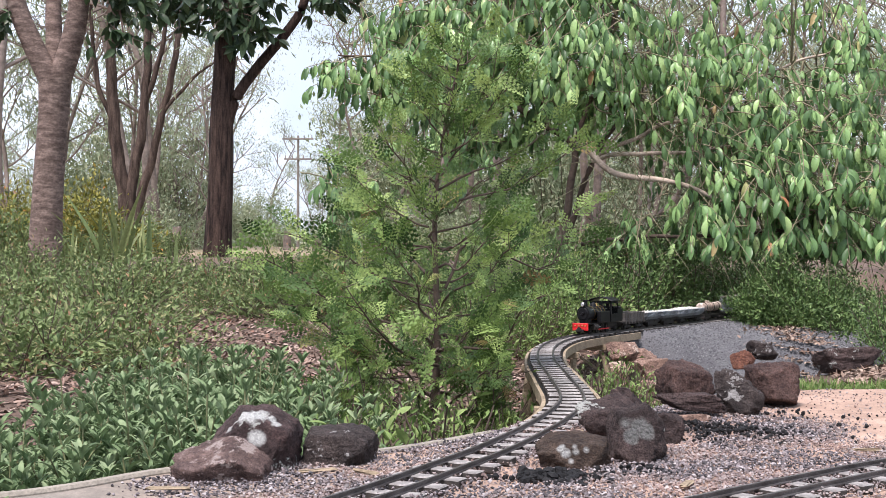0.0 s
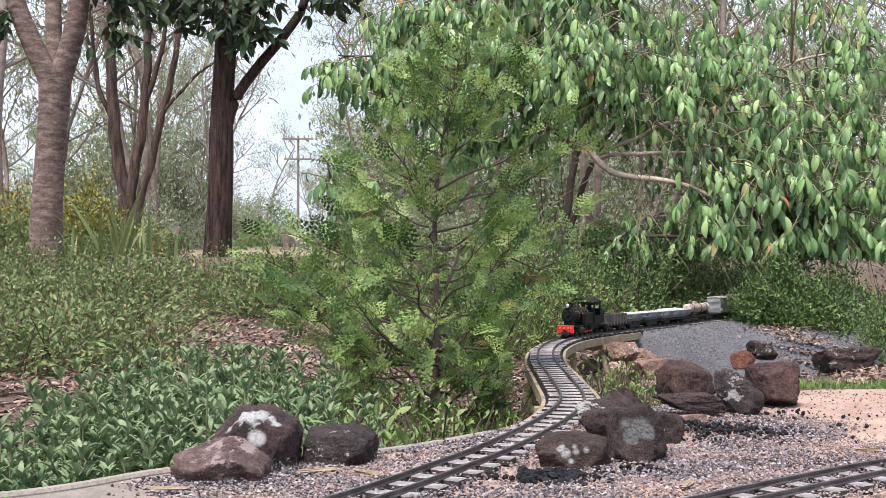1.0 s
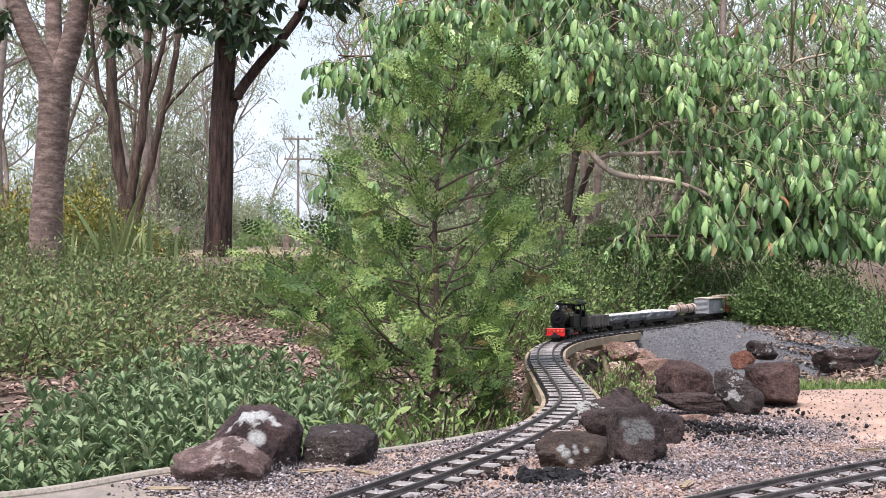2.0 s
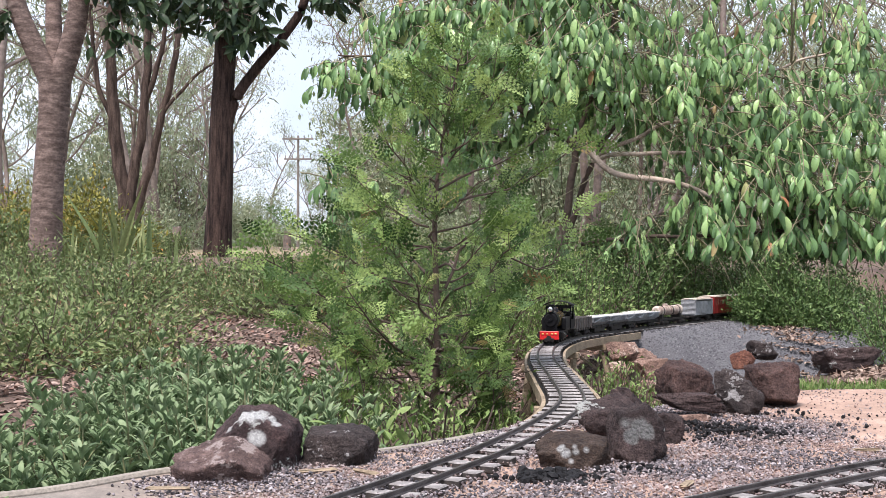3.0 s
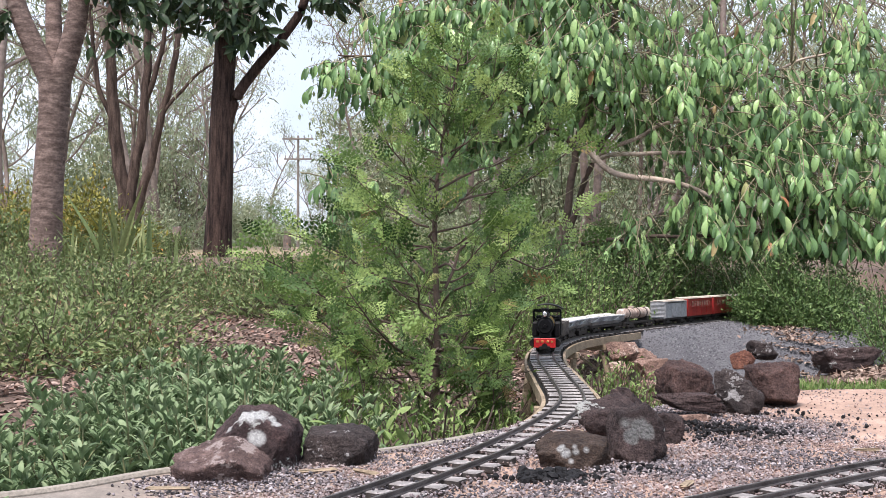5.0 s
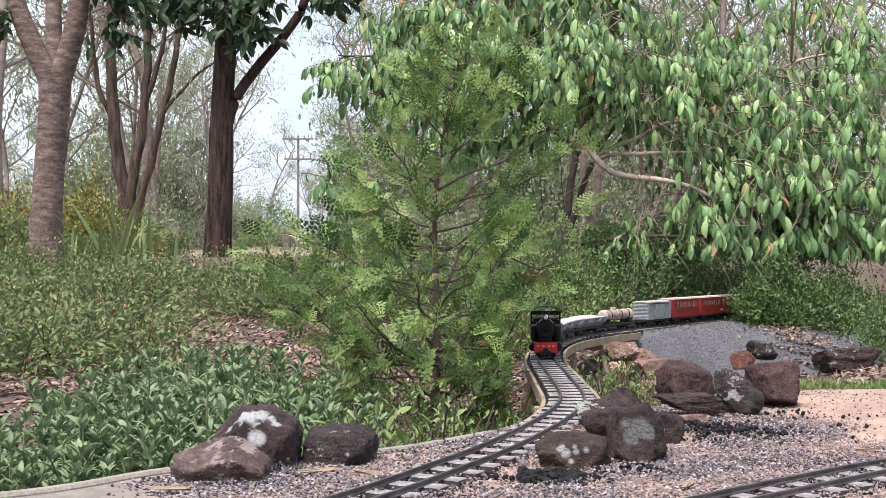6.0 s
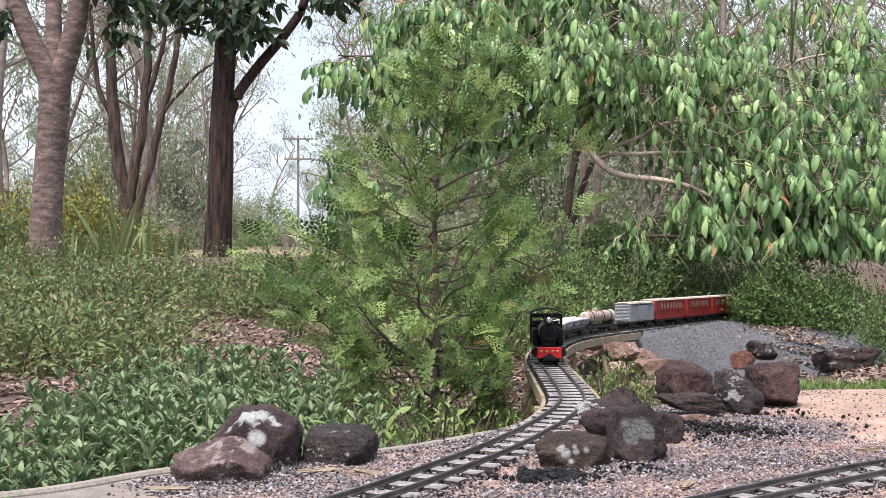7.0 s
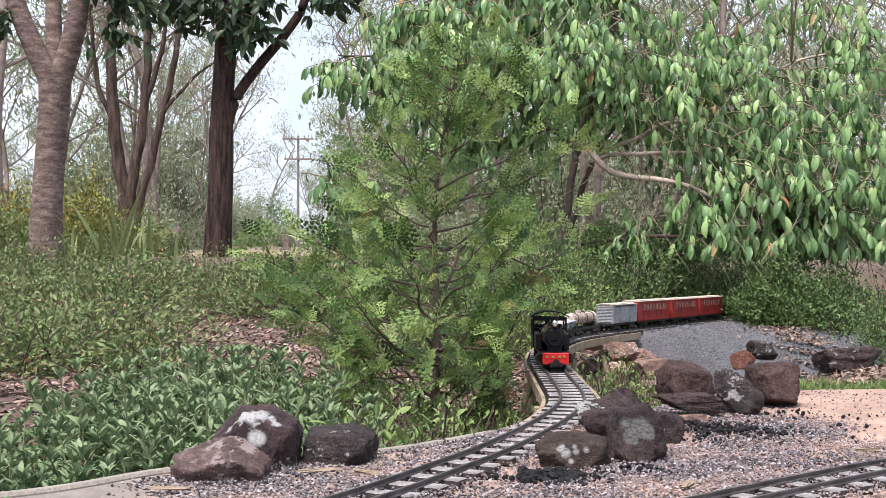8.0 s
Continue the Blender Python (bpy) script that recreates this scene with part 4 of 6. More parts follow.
    for k in range(n):
        a, b, c, d = V[k], V[k + 1], V[n + 1 + k], V[n + 2 + k]
        for q in ((a[1], c[1], d[1], b[1]), (a[0], b[0], d[0], c[0]), (a[0], a[1], b[1], b[0]), (c[0], d[0], d[1], c[1])):
            bm.faces.new(q)
    bmesh.ops.recalc_face_normals(bm, faces=bm.faces)
    part("roof", bm, M_BLACK, t, "arched black cab roof", True)
    bm = box(bmesh.new(), -f + 0.004, c0 - 0.0005, -0.043, 0.043, 0.0397, 0.084, 0.002)
    part("bunker", bm, M_BLACK, t)
    tv, tf = pebble_template(9, 0.8)
    n = 90
    q = np.stack([rng.uniform(-f + 0.012, c0 - 0.008, n), rng.uniform(-0.036, 0.036, n), 0.084 + rng.uniform(0, 0.006, n)], 1)
    v, fa = scatter(tv, tf, q, random_turns(n), rng.uniform(0.006, 0.012, n))
    soup("coal", v, fa, M_COAL, t, label="heaped black coal")
    for x in (-0.045, 0.01, 0.065):
        ob = wheelset(t, x, 0.0185, "driving_wheels")
        SPIN.append((ob, x, 0.0185))
    add_wheels(t, (-0.135, 0.140), 0.010)
    for y in (-1, 1):
        part("side_rod", box(bmesh.new(), -0.052, 0.072, y * 0.0305 - 0.0012, y * 0.0305 + 0.0012, 0.0130, 0.0175, 0.0006), M_RED, t, "red coupling rod")
        part("piston_rod", rod(bmesh.new(), (0.06, y * 0.037, 0.026), (0.099, y * 0.037, 0.026), 0.0016, seg=8), M_SILVER, t, "bright piston rod")
    # taller than it is wide: cab and boiler stand high over the frames
    for ob in t.children_recursive:
        if ob.type == "MESH" and not ob.name.startswith(("driving_wheels", "wheelset", "side_rod", "piston_rod", "cylinder", "coupling")):
            for v in ob.data.vertices:
                v.co.z = 0.020 + (v.co.z - 0.020) * 1.11 if v.co.z > 0.020 else v.co.z
    return t, L


def build_open_wagon():
    l, w = 0.225, 0.076
    t = tagged(new("open_wagon"), "sooty dark grey timber open wagon", "wagon", group="miniature train")
    underframe(t, l, w)
    for k in range(5):
        z = 0.031 + k * 0.0080
        for y in (-1, 1):
            part("side_plank", box(bmesh.new(), -l / 2, l / 2, y * w / 2 - 0.0016, y * w / 2 + 0.0016, z, z + 0.0075, 0.0006), M_DKGREY, t)
        for x in (-1, 1):
            part("end_plank", box(bmesh.new(), x * l / 2 - 0.0016, x * l / 2 + 0.0016, -w / 2 + 0.002, w / 2 - 0.002, z, z + 0.0075, 0.0006), M_DKGREY, t)
    part("floor", box(bmesh.new(), -l / 2 + 0.002, l / 2 - 0.002, -w / 2 + 0.002, w / 2 - 0.002, 0.0305, 0.034), M_DKGREY, t)
    for x in np.linspace(-l / 2 + 0.012, l / 2 - 0.012, 7):
        for y in (-1, 1):
            part("stanchion", box(bmesh.new(), x - 0.003, x + 0.003, min(y * (w / 2 + 0.0017), y * (w / 2 + 0.0045)), max(y * (w / 2 + 0.0017), y * (w / 2 + 0.0045)), 0.024, 0.0715, 0.0006), M_DKGREY, t)
    bogie(t, -l * 0.31)
    bogie(t, l * 0.31)
    return t, l


def build_hopper(l, braces):
    w = 0.080
    t = tagged(new("hopper_wagon"), "weathered grey hopper wagon heaped with white stone", "wagon", group="miniature train")
    underframe(t, l, w)
    bm = bmesh.new()
    lo = [bm.verts.new((sx * l * 0.40, sy * w * 0.34, 0.031)) for sx, sy in ((-1, -1), (1, -1), (1, 1), (-1, 1))]
    mid = [bm.verts.new((sx * l * 0.49, sy * w * 0.5, 0.044)) for sx, sy in ((-1, -1), (1, -1), (1, 1), (-1, 1))]
    hi = [bm.verts.new((sx * l * 0.49, sy * w * 0.5, 0.061)) for sx, sy in ((-1, -1), (1, -1), (1, 1), (-1, 1))]
    for a, b in ((lo, mid), (mid, hi)):
        for k in range(4):
            bm.faces.new((a[k], a[(k + 1) % 4], b[(k + 1) % 4], b[k]))
    bm.faces.new(lo[::-1])
    bmesh.ops.solidify(bm, geom=bm.faces[:], thickness=0.0016)
    part("body", bm, M_HOPPER, t)
    bm = bmesh.new()
    for y in (-1, 1):
        box(bm, -l * 0.495, l * 0.495, y * w * 0.5 - 0.0035, y * w * 0.5 + 0.0035, 0.0605, 0.0650, 0.0008)
    for x in (-1, 1):
        box(bm, x * l * 0.49 - 0.0035, x * l * 0.49 + 0.0035, -w * 0.46, w * 0.46, 0.0603, 0.0647, 0.0008)
    part("rim", bm, M_HOPPER, t)
    for y in (-1, 1):
        yy = y * (w * 0.5 + 0.0022)
        for k in range(braces):
            x0 = -l * 0.46 + k * l * 0.92 / braces
            x1 = x0 + l * 0.92 / braces
            for a, b in (((x0, yy, 0.046), ((x0 + x1) / 2, yy, 0.060)), (((x0 + x1) / 2, yy, 0.060), (x1, yy, 0.046))):
                part("brace", rod(bmesh.new(), a, b, 0.0017, seg=6), M_HOPPER, t)
    tv, tf = pebble_template(12, 0.8)
    n = int(2200 * l)
    u, v2 = rng.uniform(-1, 1, n), rng.uniform(-1, 1, n)
    q = np.stack([u * l * 0.46, v2 * w * 0.44, 0.057 + (0.009 if l > 0.25 else 0.004) * (1 - v2 ** 2) * (1 - u ** 4) + rng.uniform(0, 0.003, n)], 1)
    v, fa = scatter(tv, tf, q, random_turns(n), rng.uniform(0.007, 0.013, n))
    soup("stone_load", v, fa, M_LOAD, t, label="heaped white stone")
    if l > 0.25:
        bogie(t, -l * 0.31)
        bogie(t, l * 0.31)
    else:
        bm = bmesh.new()
        for y in (-0.031, 0.031):
            box(bm, -l * 0.34, l * 0.34, y - 0.002, y + 0.002, 0.006, 0.021, 0.001)
        part("axle_guard", bm, M_RUN, t)
        add_wheels(t, (-l * 0.26, l * 0.26))
    return t, l


def build_tank():
    l, r, z = 0.325, 0.0225, 0.064
    t = tagged(new("tank_wagon"), "rust-streaked cream cylindrical tank wagon", "wagon", group="miniature train")
    underframe(t, l, 0.07)
    bm = rod(bmesh.new(), (-l * 0.42, 0, z), (l * 0.42, 0, z), r, seg=28)
    rod(bm, (-l * 0.42 - 0.007, 0, z), (-l * 0.42, 0, z), r * 0.72, r, 28)
    rod(bm, (l * 0.42, 0, z), (l * 0.42 + 0.007, 0, z), r, r * 0.72, 28)
    body = part("tank", bm, M_TANK, t, smooth=False)
    for x in (-0.10, -0.02, 0.09):
        part("band", rod(bmesh.new(), (x - 0.004, 0, z), (x + 0.004, 0, z), r + 0.0012, seg=28), M_RUN, t, "dark tank strap")
    bm = rod(bmesh.new(), (0.03, 0, z + r - 0.004), (0.03, 0, z + r + 0.009), 0.012, 0.012, 16)
    part("filler_dome", bm, M_TANK, body)
    part("end_cap", rod(bmesh.new(), (-l * 0.42 + 0.001, 0, z), (-l * 0.42 + 0.022, 0, z), r + 0.0016, seg=28), M_CREAM, t, "pale end ring")
    for x in (-0.11, 0.11):
        bm = box(bmesh.new(), x - 0.012, x + 0.012, -0.022, 0.022, 0.0302, 0.048, 0.001)
        part("saddle", bm, M_RUN, t)
    bogie(t, -l * 0.32)
    bogie(t, l * 0.32)
    return t, l


def build_van():
    l, w, h0, h1 = 0.265, 0.070, 0.0305, 0.105
    t = tagged(new("box_van"), "plain grey bogie van with corrugated ends", "wagon", group="miniature train")
    underframe(t, l, w)
    body = part("body", box(bmesh.new(), -l / 2, l / 2, -w / 2, w / 2, h0, h1, 0.001), M_GREY, t)
    n = 11
    for x in (-1, 1):
        for k in range(n):
            z = h0 + 0.004 + (h1 - h0 - 0.008) * (k + 0.5) / n
            part("end_rib", rod(bmesh.new(), (x * (l / 2 + 0.0003), -w / 2 + 0.003, z), (x * (l / 2 + 0.0003), w / 2 - 0.003, z), 0.0026, seg=8), M_GREY, t)
    for y in (-1, 1):
        yy = y * (w / 2 + 0.0016)
        door = part("door", box(bmesh.new(), -0.045, 0.045, yy - 0.0014, yy + 0.0014, h0 + 0.006, h1 - 0.006, 0.0006), M_GREY, t)
        for x in (-l / 2 + 0.004, -0.05, 0.05, l / 2 - 0.004):
            part("post", box(bmesh.new(), x - 0.0022, x + 0.0022, yy - 0.0012, yy + 0.0012, h0 + 0.002, h1 - 0.002), M_GREY, t)
        part("door_rail", box(bmesh.new(), -0.10, 0.10, yy - 0.002, yy + 0.002, h1 - 0.0055, h1 - 0.002), M_RUN, t)
    bm = bmesh.new()
    box(bm, -l / 2 - 0.002, l / 2 + 0.002, -w / 2 - 0.002, w / 2 + 0.002, h1 + 0.0003, h1 + 0.004, 0.001)
    box(bm, -l / 2 - 0.004, l / 2 + 0.004, -w / 2 + 0.01, w / 2 - 0.01, h1 + 0.0035, h1 + 0.0075, 0.002)
    part("roof", bm, M_CREAM, t, "pale weathered roof")
    bogie(t, -l * 0.33)
    bogie(t, l * 0.33)
    return t, l


def build_coach(windows):
    l, w, h0, h1 = 0.352, 0.076, 0.030, 0.113
    t = tagged(new("passenger_coach"), "dark red wooden passenger coach with pale roof", "railway coach", group="miniature train")
    underframe(t, l, w)
    bm = bmesh.new()
    zw0, zw1 = 0.075, 0.102
    n = windows
    pitch = (l - 0.03) / n
    for y in (-1, 1):
        a, b = min(y * w / 2, y * (w / 2 - 0.003)), max(y * w / 2, y * (w / 2 - 0.003))
        box(bm, -l / 2, l / 2, a, b, h0, zw0)
        box(bm, -l / 2, l / 2, a, b, zw1, h1)
        for k in range(n + 1):
            x = -l / 2 + 0.015 + k * pitch
            hw = 0.0042 if 0 < k < n else 0.015
            box(bm, max(-l / 2, x - hw), min(l / 2, x + hw), a, b, zw0, zw1)
    for x in (-1, 1):
        a, b = min(x * l / 2, x * (l / 2 - 0.003)), max(x * l / 2, x * (l / 2 - 0.003))
        box(bm, a, b, -w / 2 + 0.003, w / 2 - 0.003, h0, h1)
    box(bm, -l / 2 + 0.003, l / 2 - 0.003, -w / 2 + 0.003, w / 2 - 0.003, h0, h0 + 0.004)
    part("body", bm, M_MAROON, t)
    for y in (-1, 1):
        yy = y * (w / 2 - 0.0022)
        for k in range(n):
            x = -l / 2 + 0.015 + (k + 0.5) * pitch
            part("window", box(bmesh.new(), x - pitch / 2 + 0.0046, x + pitch / 2 - 0.0046, yy - 0.0006, yy + 0.0006, zw0 + 0.0004, zw1 - 0.0004), M_GLASS, t, "coach window pane with salmon reflection in its colour")
        yo = y * (w / 2 + 0.0011)
        bm = bmesh.new()
        box(bm, -l / 2, l / 2, yo - 0.001, yo + 0.001, zw0 - 0.004, zw0 - 0.001)
        box(bm, -l / 2, l / 2, yo - 0.001, yo + 0.001, h0 + 0.002, h0 + 0.005)
        for k in range(0, n + 1, 2):
            x = max(-l / 2 + 0.002, min(l / 2 - 0.002, -l / 2 + 0.015 + k * pitch))
            box(bm, x - 0.001, x + 0.001, yo - 0.0009, yo + 0.0009, h0 + 0.005, zw0 - 0.004)
        part("beading", bm, M_MAROON, t)
        part("step_board", box(bmesh.new(), -l / 2 + 0.02, l / 2 - 0.02, yo - 0.004 * (1 if y < 0 else 0), yo + 0.004 * (1 if y > 0 else 0), 0.0235, 0.0255), M_RUN, t)
    bm = bmesh.new()
    box(bm, -l / 2 - 0.001, l / 2 + 0.001, -w / 2 - 0.004, w / 2 + 0.004, h1 + 0.0002, h1 + 0.0035, 0.001)
    box(bm, -l / 2, l / 2, -w / 2 + 0.012, w / 2 - 0.012, h1 + 0.0032, h1 + 0.0072, 0.002)
    part("roof", bm, M_CREAM, t, "pale cream roof")
    bogie(t, -l * 0.33)
    bogie(t, l * 0.33)
    return t, l


build_ground()
build_slab()
BANK_OB, BANK = build_bank()
build_trestle()
build_track("railway_track", "weathered miniature track with grey timber sleepers", line_main, 0.2, arc_main[-1] - 0.3, arc_main)
build_track("railway_track", "second miniature track crossing the concrete slab", line_side, 0.2, arc_side[-1] - 0.3, arc_side)
build_boulders()
build_gravel()
build_coal()
build_sticks()

TRAIN = []
for made, start in ((build_loco(), 0.0), (build_open_wagon(), 0.385), (build_hopper(0.165, 1), 0.635), (build_hopper(0.17, 1), 0.82), (build_hopper(0.36, 3), 1.01),
                    (build_tank(), 1.40), (build_van(), 1.84), (build_coach(9), 2.125), (build_coach(9), 2.508), (build_coach(9), 2.891)):
    TRAIN.append((made[0], start, made[1]))
FRONT0, SPEED = 3.205, 0.197


def motions():
    times = [k * 0.5 for k in range(17)]
    for thing, start, l in TRAIN:
        rows = []
        for t in times:
            c = ARC0 + FRONT0 - SPEED * t + start + l / 2
            a, b = on_line(c - l * 0.32), on_line(c + l * 0.32)
            mid, d = (a + b) / 2, a - b
            rows.append((t, pose(mid[0], mid[1], RAIL, 0, 0, math.degrees(math.atan2(d[1], d[0])))))
        walk(thing, rows)
    for ob, x, r in SPIN:
        turn = SPEED * 8 / r
        n = int(turn / radians(75)) + 1
        walk(ob, [(8 * k / n, pose(x, 0, r, 0, math.degrees(turn * k / n), 0)) for k in range(n + 1)])

# ------------------------------------------------------------ plants: materials
M_DROOP = leaf_material("drooping_leaf", [(0.0, (0.065, 0.133, 0.052)), (0.40, (0.138, 0.260, 0.097)), (0.80, (0.260, 0.430, 0.155)), (0.985, (0.422, 0.585, 0.243)), (1.0, (0.487, 0.212, 0.114))], 0.42, 0.22, 0.45, obj=1.0)
M_CYPRESS = leaf_material("cypress_scale_leaf", [(0.0, (0.032, 0.073, 0.022)), (0.35, (0.103, 0.182, 0.048)), (0.70, (0.212, 0.315, 0.091)), (0.97, (0.351, 0.460, 0.157)), (1.0, (0.315, 0.194, 0.097))], 0.5, 0.30, 0.3)
M_SAGE = leaf_material("grey_green_leaf", [(0.0, (0.106, 0.168, 0.079)), (0.5, (0.168, 0.240, 0.118)), (1.0, (0.258, 0.324, 0.186))], 0.75, 0.2, 0.2, obj=1.0)
M_COVER = leaf_material("groundcover_leaf", [(0.0, (0.069, 0.108, 0.038)), (0.45, (0.127, 0.184, 0.065)), (0.88, (0.202, 0.253, 0.103)), (0.95, (0.311, 0.313, 0.151)), (1.0, (0.276, 0.130, 0.076))], 0.6, 0.16, obj=1.0)
M_HEDGE = leaf_material("dark_hedge_leaf", [(0.0, (0.046, 0.086, 0.029)), (0.5, (0.091, 0.161, 0.050)), (1.0, (0.174, 0.261, 0.087))], 0.5, 0.16, obj=1.0)
M_LIME = leaf_material("fresh_shrub_leaf", [(0.0, (0.073, 0.127, 0.034)), (0.5, (0.136, 0.211, 0.059)), (1.0, (0.210, 0.285, 0.094))], 0.5, 0.16, obj=1.0)
M_OLIVE = leaf_material("olive_yellow_leaf", [(0.0, (0.098, 0.112, 0.026)), (0.6, (0.225, 0.217, 0.045)), (0.95, (0.315, 0.277, 0.060)), (1.0, (0.338, 0.135, 0.038))], 0.6, 0.16, obj=1.0)
# gum leaves' own grey-green, with distance haze added as a lighter base colour
M_GUM = leaf_material("haze_lightened_gum_leaf", [(0.0, (0.166, 0.210, 0.122)), (0.6, (0.270, 0.323, 0.202)), (1.0, (0.390, 0.406, 0.274))], 0.55, 0.16, obj=1.0)
M_DARKLEAF = leaf_material("dark_broad_leaf", [(0.0, (0.018, 0.038, 0.020)), (0.6, (0.040, 0.075, 0.032)), (1.0, (0.085, 0.13, 0.06))], 0.4, 0.16)
M_STRAP = leaf_material("strap_leaf", [(0.0, (0.11, 0.16, 0.06)), (1.0, (0.24, 0.27, 0.11))], 0.5, 0.16, obj=1.0)
M_GRASS = leaf_material("lawn_grass", [(0.0, (0.09, 0.16, 0.04)), (0.7, (0.16, 0.24, 0.07)), (1.0, (0.30, 0.28, 0.14))], 0.6, 0.16)
M_TWIG = surface("brown_twig", (0.056, 0.037, 0.028), (0.136, 0.099, 0.077), 12, 0.85, bump=0.4, dist=0.002)
M_PALEBARK = surface("pale_branch_bark", (0.26, 0.20, 0.155), (0.52, 0.43, 0.35), 14, 0.85, bump=0.5, dist=0.003)
M_PALETWIG = surface("pale_twig_bark", (0.13, 0.11, 0.07), (0.30, 0.27, 0.17), 14, 0.85, bump=0.3, dist=0.001)
M_GUMBARK = surface("grey_gum_bark", (0.11, 0.085, 0.072), (0.28, 0.23, 0.20), 1.6, 0.9, bump=0.5, dist=0.01, fine=12)
M_GREENSTEM = surface("green_stem", (0.10, 0.12, 0.05), (0.2, 0.2, 0.1), 20, 0.7)


def bark_material(name, dark, light, patch, sx, sz, dist, at=(0.36, 0.50, 0.66)):
    """Bark with bands or furrows: noise stretched along or across the stem."""
    m, n, l, p = nodes_of(name)
    t = n.new("ShaderNodeTexCoord")
    mp = n.new("ShaderNodeMapping")
    mp.inputs["Scale"].default_value = (sx, sx, sz)
    l.new(t.outputs["Object"], mp.inputs["Vector"])
    a = n.new("ShaderNodeTexNoise")
    a.inputs["Scale"].default_value, a.inputs["Detail"].default_value, a.inputs["Roughness"].default_value = 1.0, 7, 0.7
    l.new(mp.outputs["Vector"], a.inputs["Vector"])
    b = noise_node(n, l, 60, 5, 0.7)
    c = ramp_node(n, l, a.outputs["Fac"], [(at[0], dark), (at[1], light), (at[2], patch)]).outputs["Color"]
    g = ramp_node(n, l, b.outputs["Fac"], [(0.3, (0.65,) * 3), (0.7, (1.25,) * 3)]).outputs["Color"]
    l.new(mix_node(n, l, 1.0, c, g, "MULTIPLY"), p.inputs["Base Color"])
    p.inputs["Roughness"].default_value, p.inputs["Specular IOR Level"].default_value = 0.9, 0.2
    bump_node(n, l, p, a.outputs["Fac"], 0.9, dist)
    return m


M_MOTTLED = bark_material("mottled_pink_bark", (0.085, 0.060, 0.051), (0.150, 0.110, 0.093), (0.25, 0.185, 0.158), 9, 30, 0.008, (0.36, 0.50, 0.62))
M_IRONBARK = bark_material("furrowed_dark_bark", (0.012, 0.008, 0.007), (0.048, 0.031, 0.025), (0.095, 0.062, 0.048), 26, 3.5, 0.03)
M_BROWNBARK = bark_material("brown_stringy_bark", (0.028, 0.019, 0.015), (0.070, 0.049, 0.039), (0.125, 0.090, 0.072), 16, 3, 0.02)
M_POLE = surface("grey_pole_timber", (0.16, 0.14, 0.12), (0.30, 0.27, 0.24), 3, 0.9)


# ------------------------------------------------------------ plant builders
def oblong(width, sag, fold, n=5):
    """A blunt elliptic leaf along x, length 1, on a short stalk."""
    V, F = [], []
    for i in range(n + 1):
        t = i / n
        w = width * 0.5 * max(0.03, math.sin(math.pi * (0.04 + 0.93 * t))) ** 0.55
        z = -sag * (t - 0.35) ** 2
        V += [(0.06 + 0.94 * t, -w, z + fold * w), (0.06 + 0.94 * t, 0, z), (0.06 + 0.94 * t, w, z + fold * w)]
    for i in range(n):
        a = i * 3
        F += [(a, a + 1, a + 4, a + 3), (a + 1, a + 2, a + 5, a + 4)]
    return np.array(V), np.array(F)


LEAF4 = oblong(0.37, 0.35, 0.6, 5)
LEAF2 = blade(0.42, 0.15, 0.45, 2)
SAGE = oblong(0.27, 0.45, 0.6, 4)


def frond():
    """A flat spray of scale leaves: one connected, twice-branched fan of short pointed pieces."""
    V, F = [], []

    def put(p):
        V.append(np.array(p, float))
        return len(V) - 1

    def kite(i, tip, w):
        a, b = V[i], np.array(tip, float)
        d = b - a
        n = np.array([-d[1], d[0], 0.25 * abs(d[1])]) * w / (np.linalg.norm(d) + 1e-9)
        l, r, t = put(a + d * 0.55 + n), put(a + d * 0.55 - n), put(b)
        F.append((i, r, t, l))
        return t

    def runner(i, way, length, steps, w, side):
        u = np.array([math.cos(way), math.sin(way), 0.0])
        for k in range(steps):
            way += 0.10 * side * (-1) ** k
            u = np.array([math.cos(way), math.sin(way), 0.16])
            if k:
                for sgn in (-1, 1):
                    v = way + sgn * 0.45
                    kite(i, V[i] + length * 0.40 * (1 - 0.15 * k) * np.array([math.cos(v), math.sin(v), 0.22 * sgn * side]), w)
            i = kite(i, V[i] + u * length / steps, w * 0.9)
        return i
    i = put((0, 0, 0))
    for k in range(5):
        for sgn in ((1, -1) if k % 2 else (-1, 1)):
            runner(i, sgn * (0.55 - 0.05 * k), 0.56 * (1 - 0.12 * k), 3, 0.030, sgn)
        i = kite(i, V[i] + np.array([1 / 5, 0.012 * (-1) ** k, -0.012 * k]), 0.028)
    return np.array(V), np.array(F)


FROND = frond()


def curve_points(a, d, length, droop, n, r):
    """A bent twig from a along d."""
    t = np.linspace(0, 1, n)[:, None]
    bend = r.normal(size=3) * 0.12
    return a + d * length * t + bend * length * t ** 2 + np.array([0, 0, droop]) * length * t ** 2


CYPRESS_H = [0.0, 0.06, 0.16, 0.28, 0.40, 0.50, 0.60, 0.70, 0.82, 0.94, 1.06]
CYPRESS_LEFT = [0.16, 0.30, 0.36, 0.44, 0.48, 0.38, 0.24, 0.13, 0.10, 0.07, 0.03]
CYPRESS_RIGHT = [0.16, 0.23, 0.26, 0.24, 0.33, 0.40, 0.34, 0.27, 0.20, 0.10, 0.04]


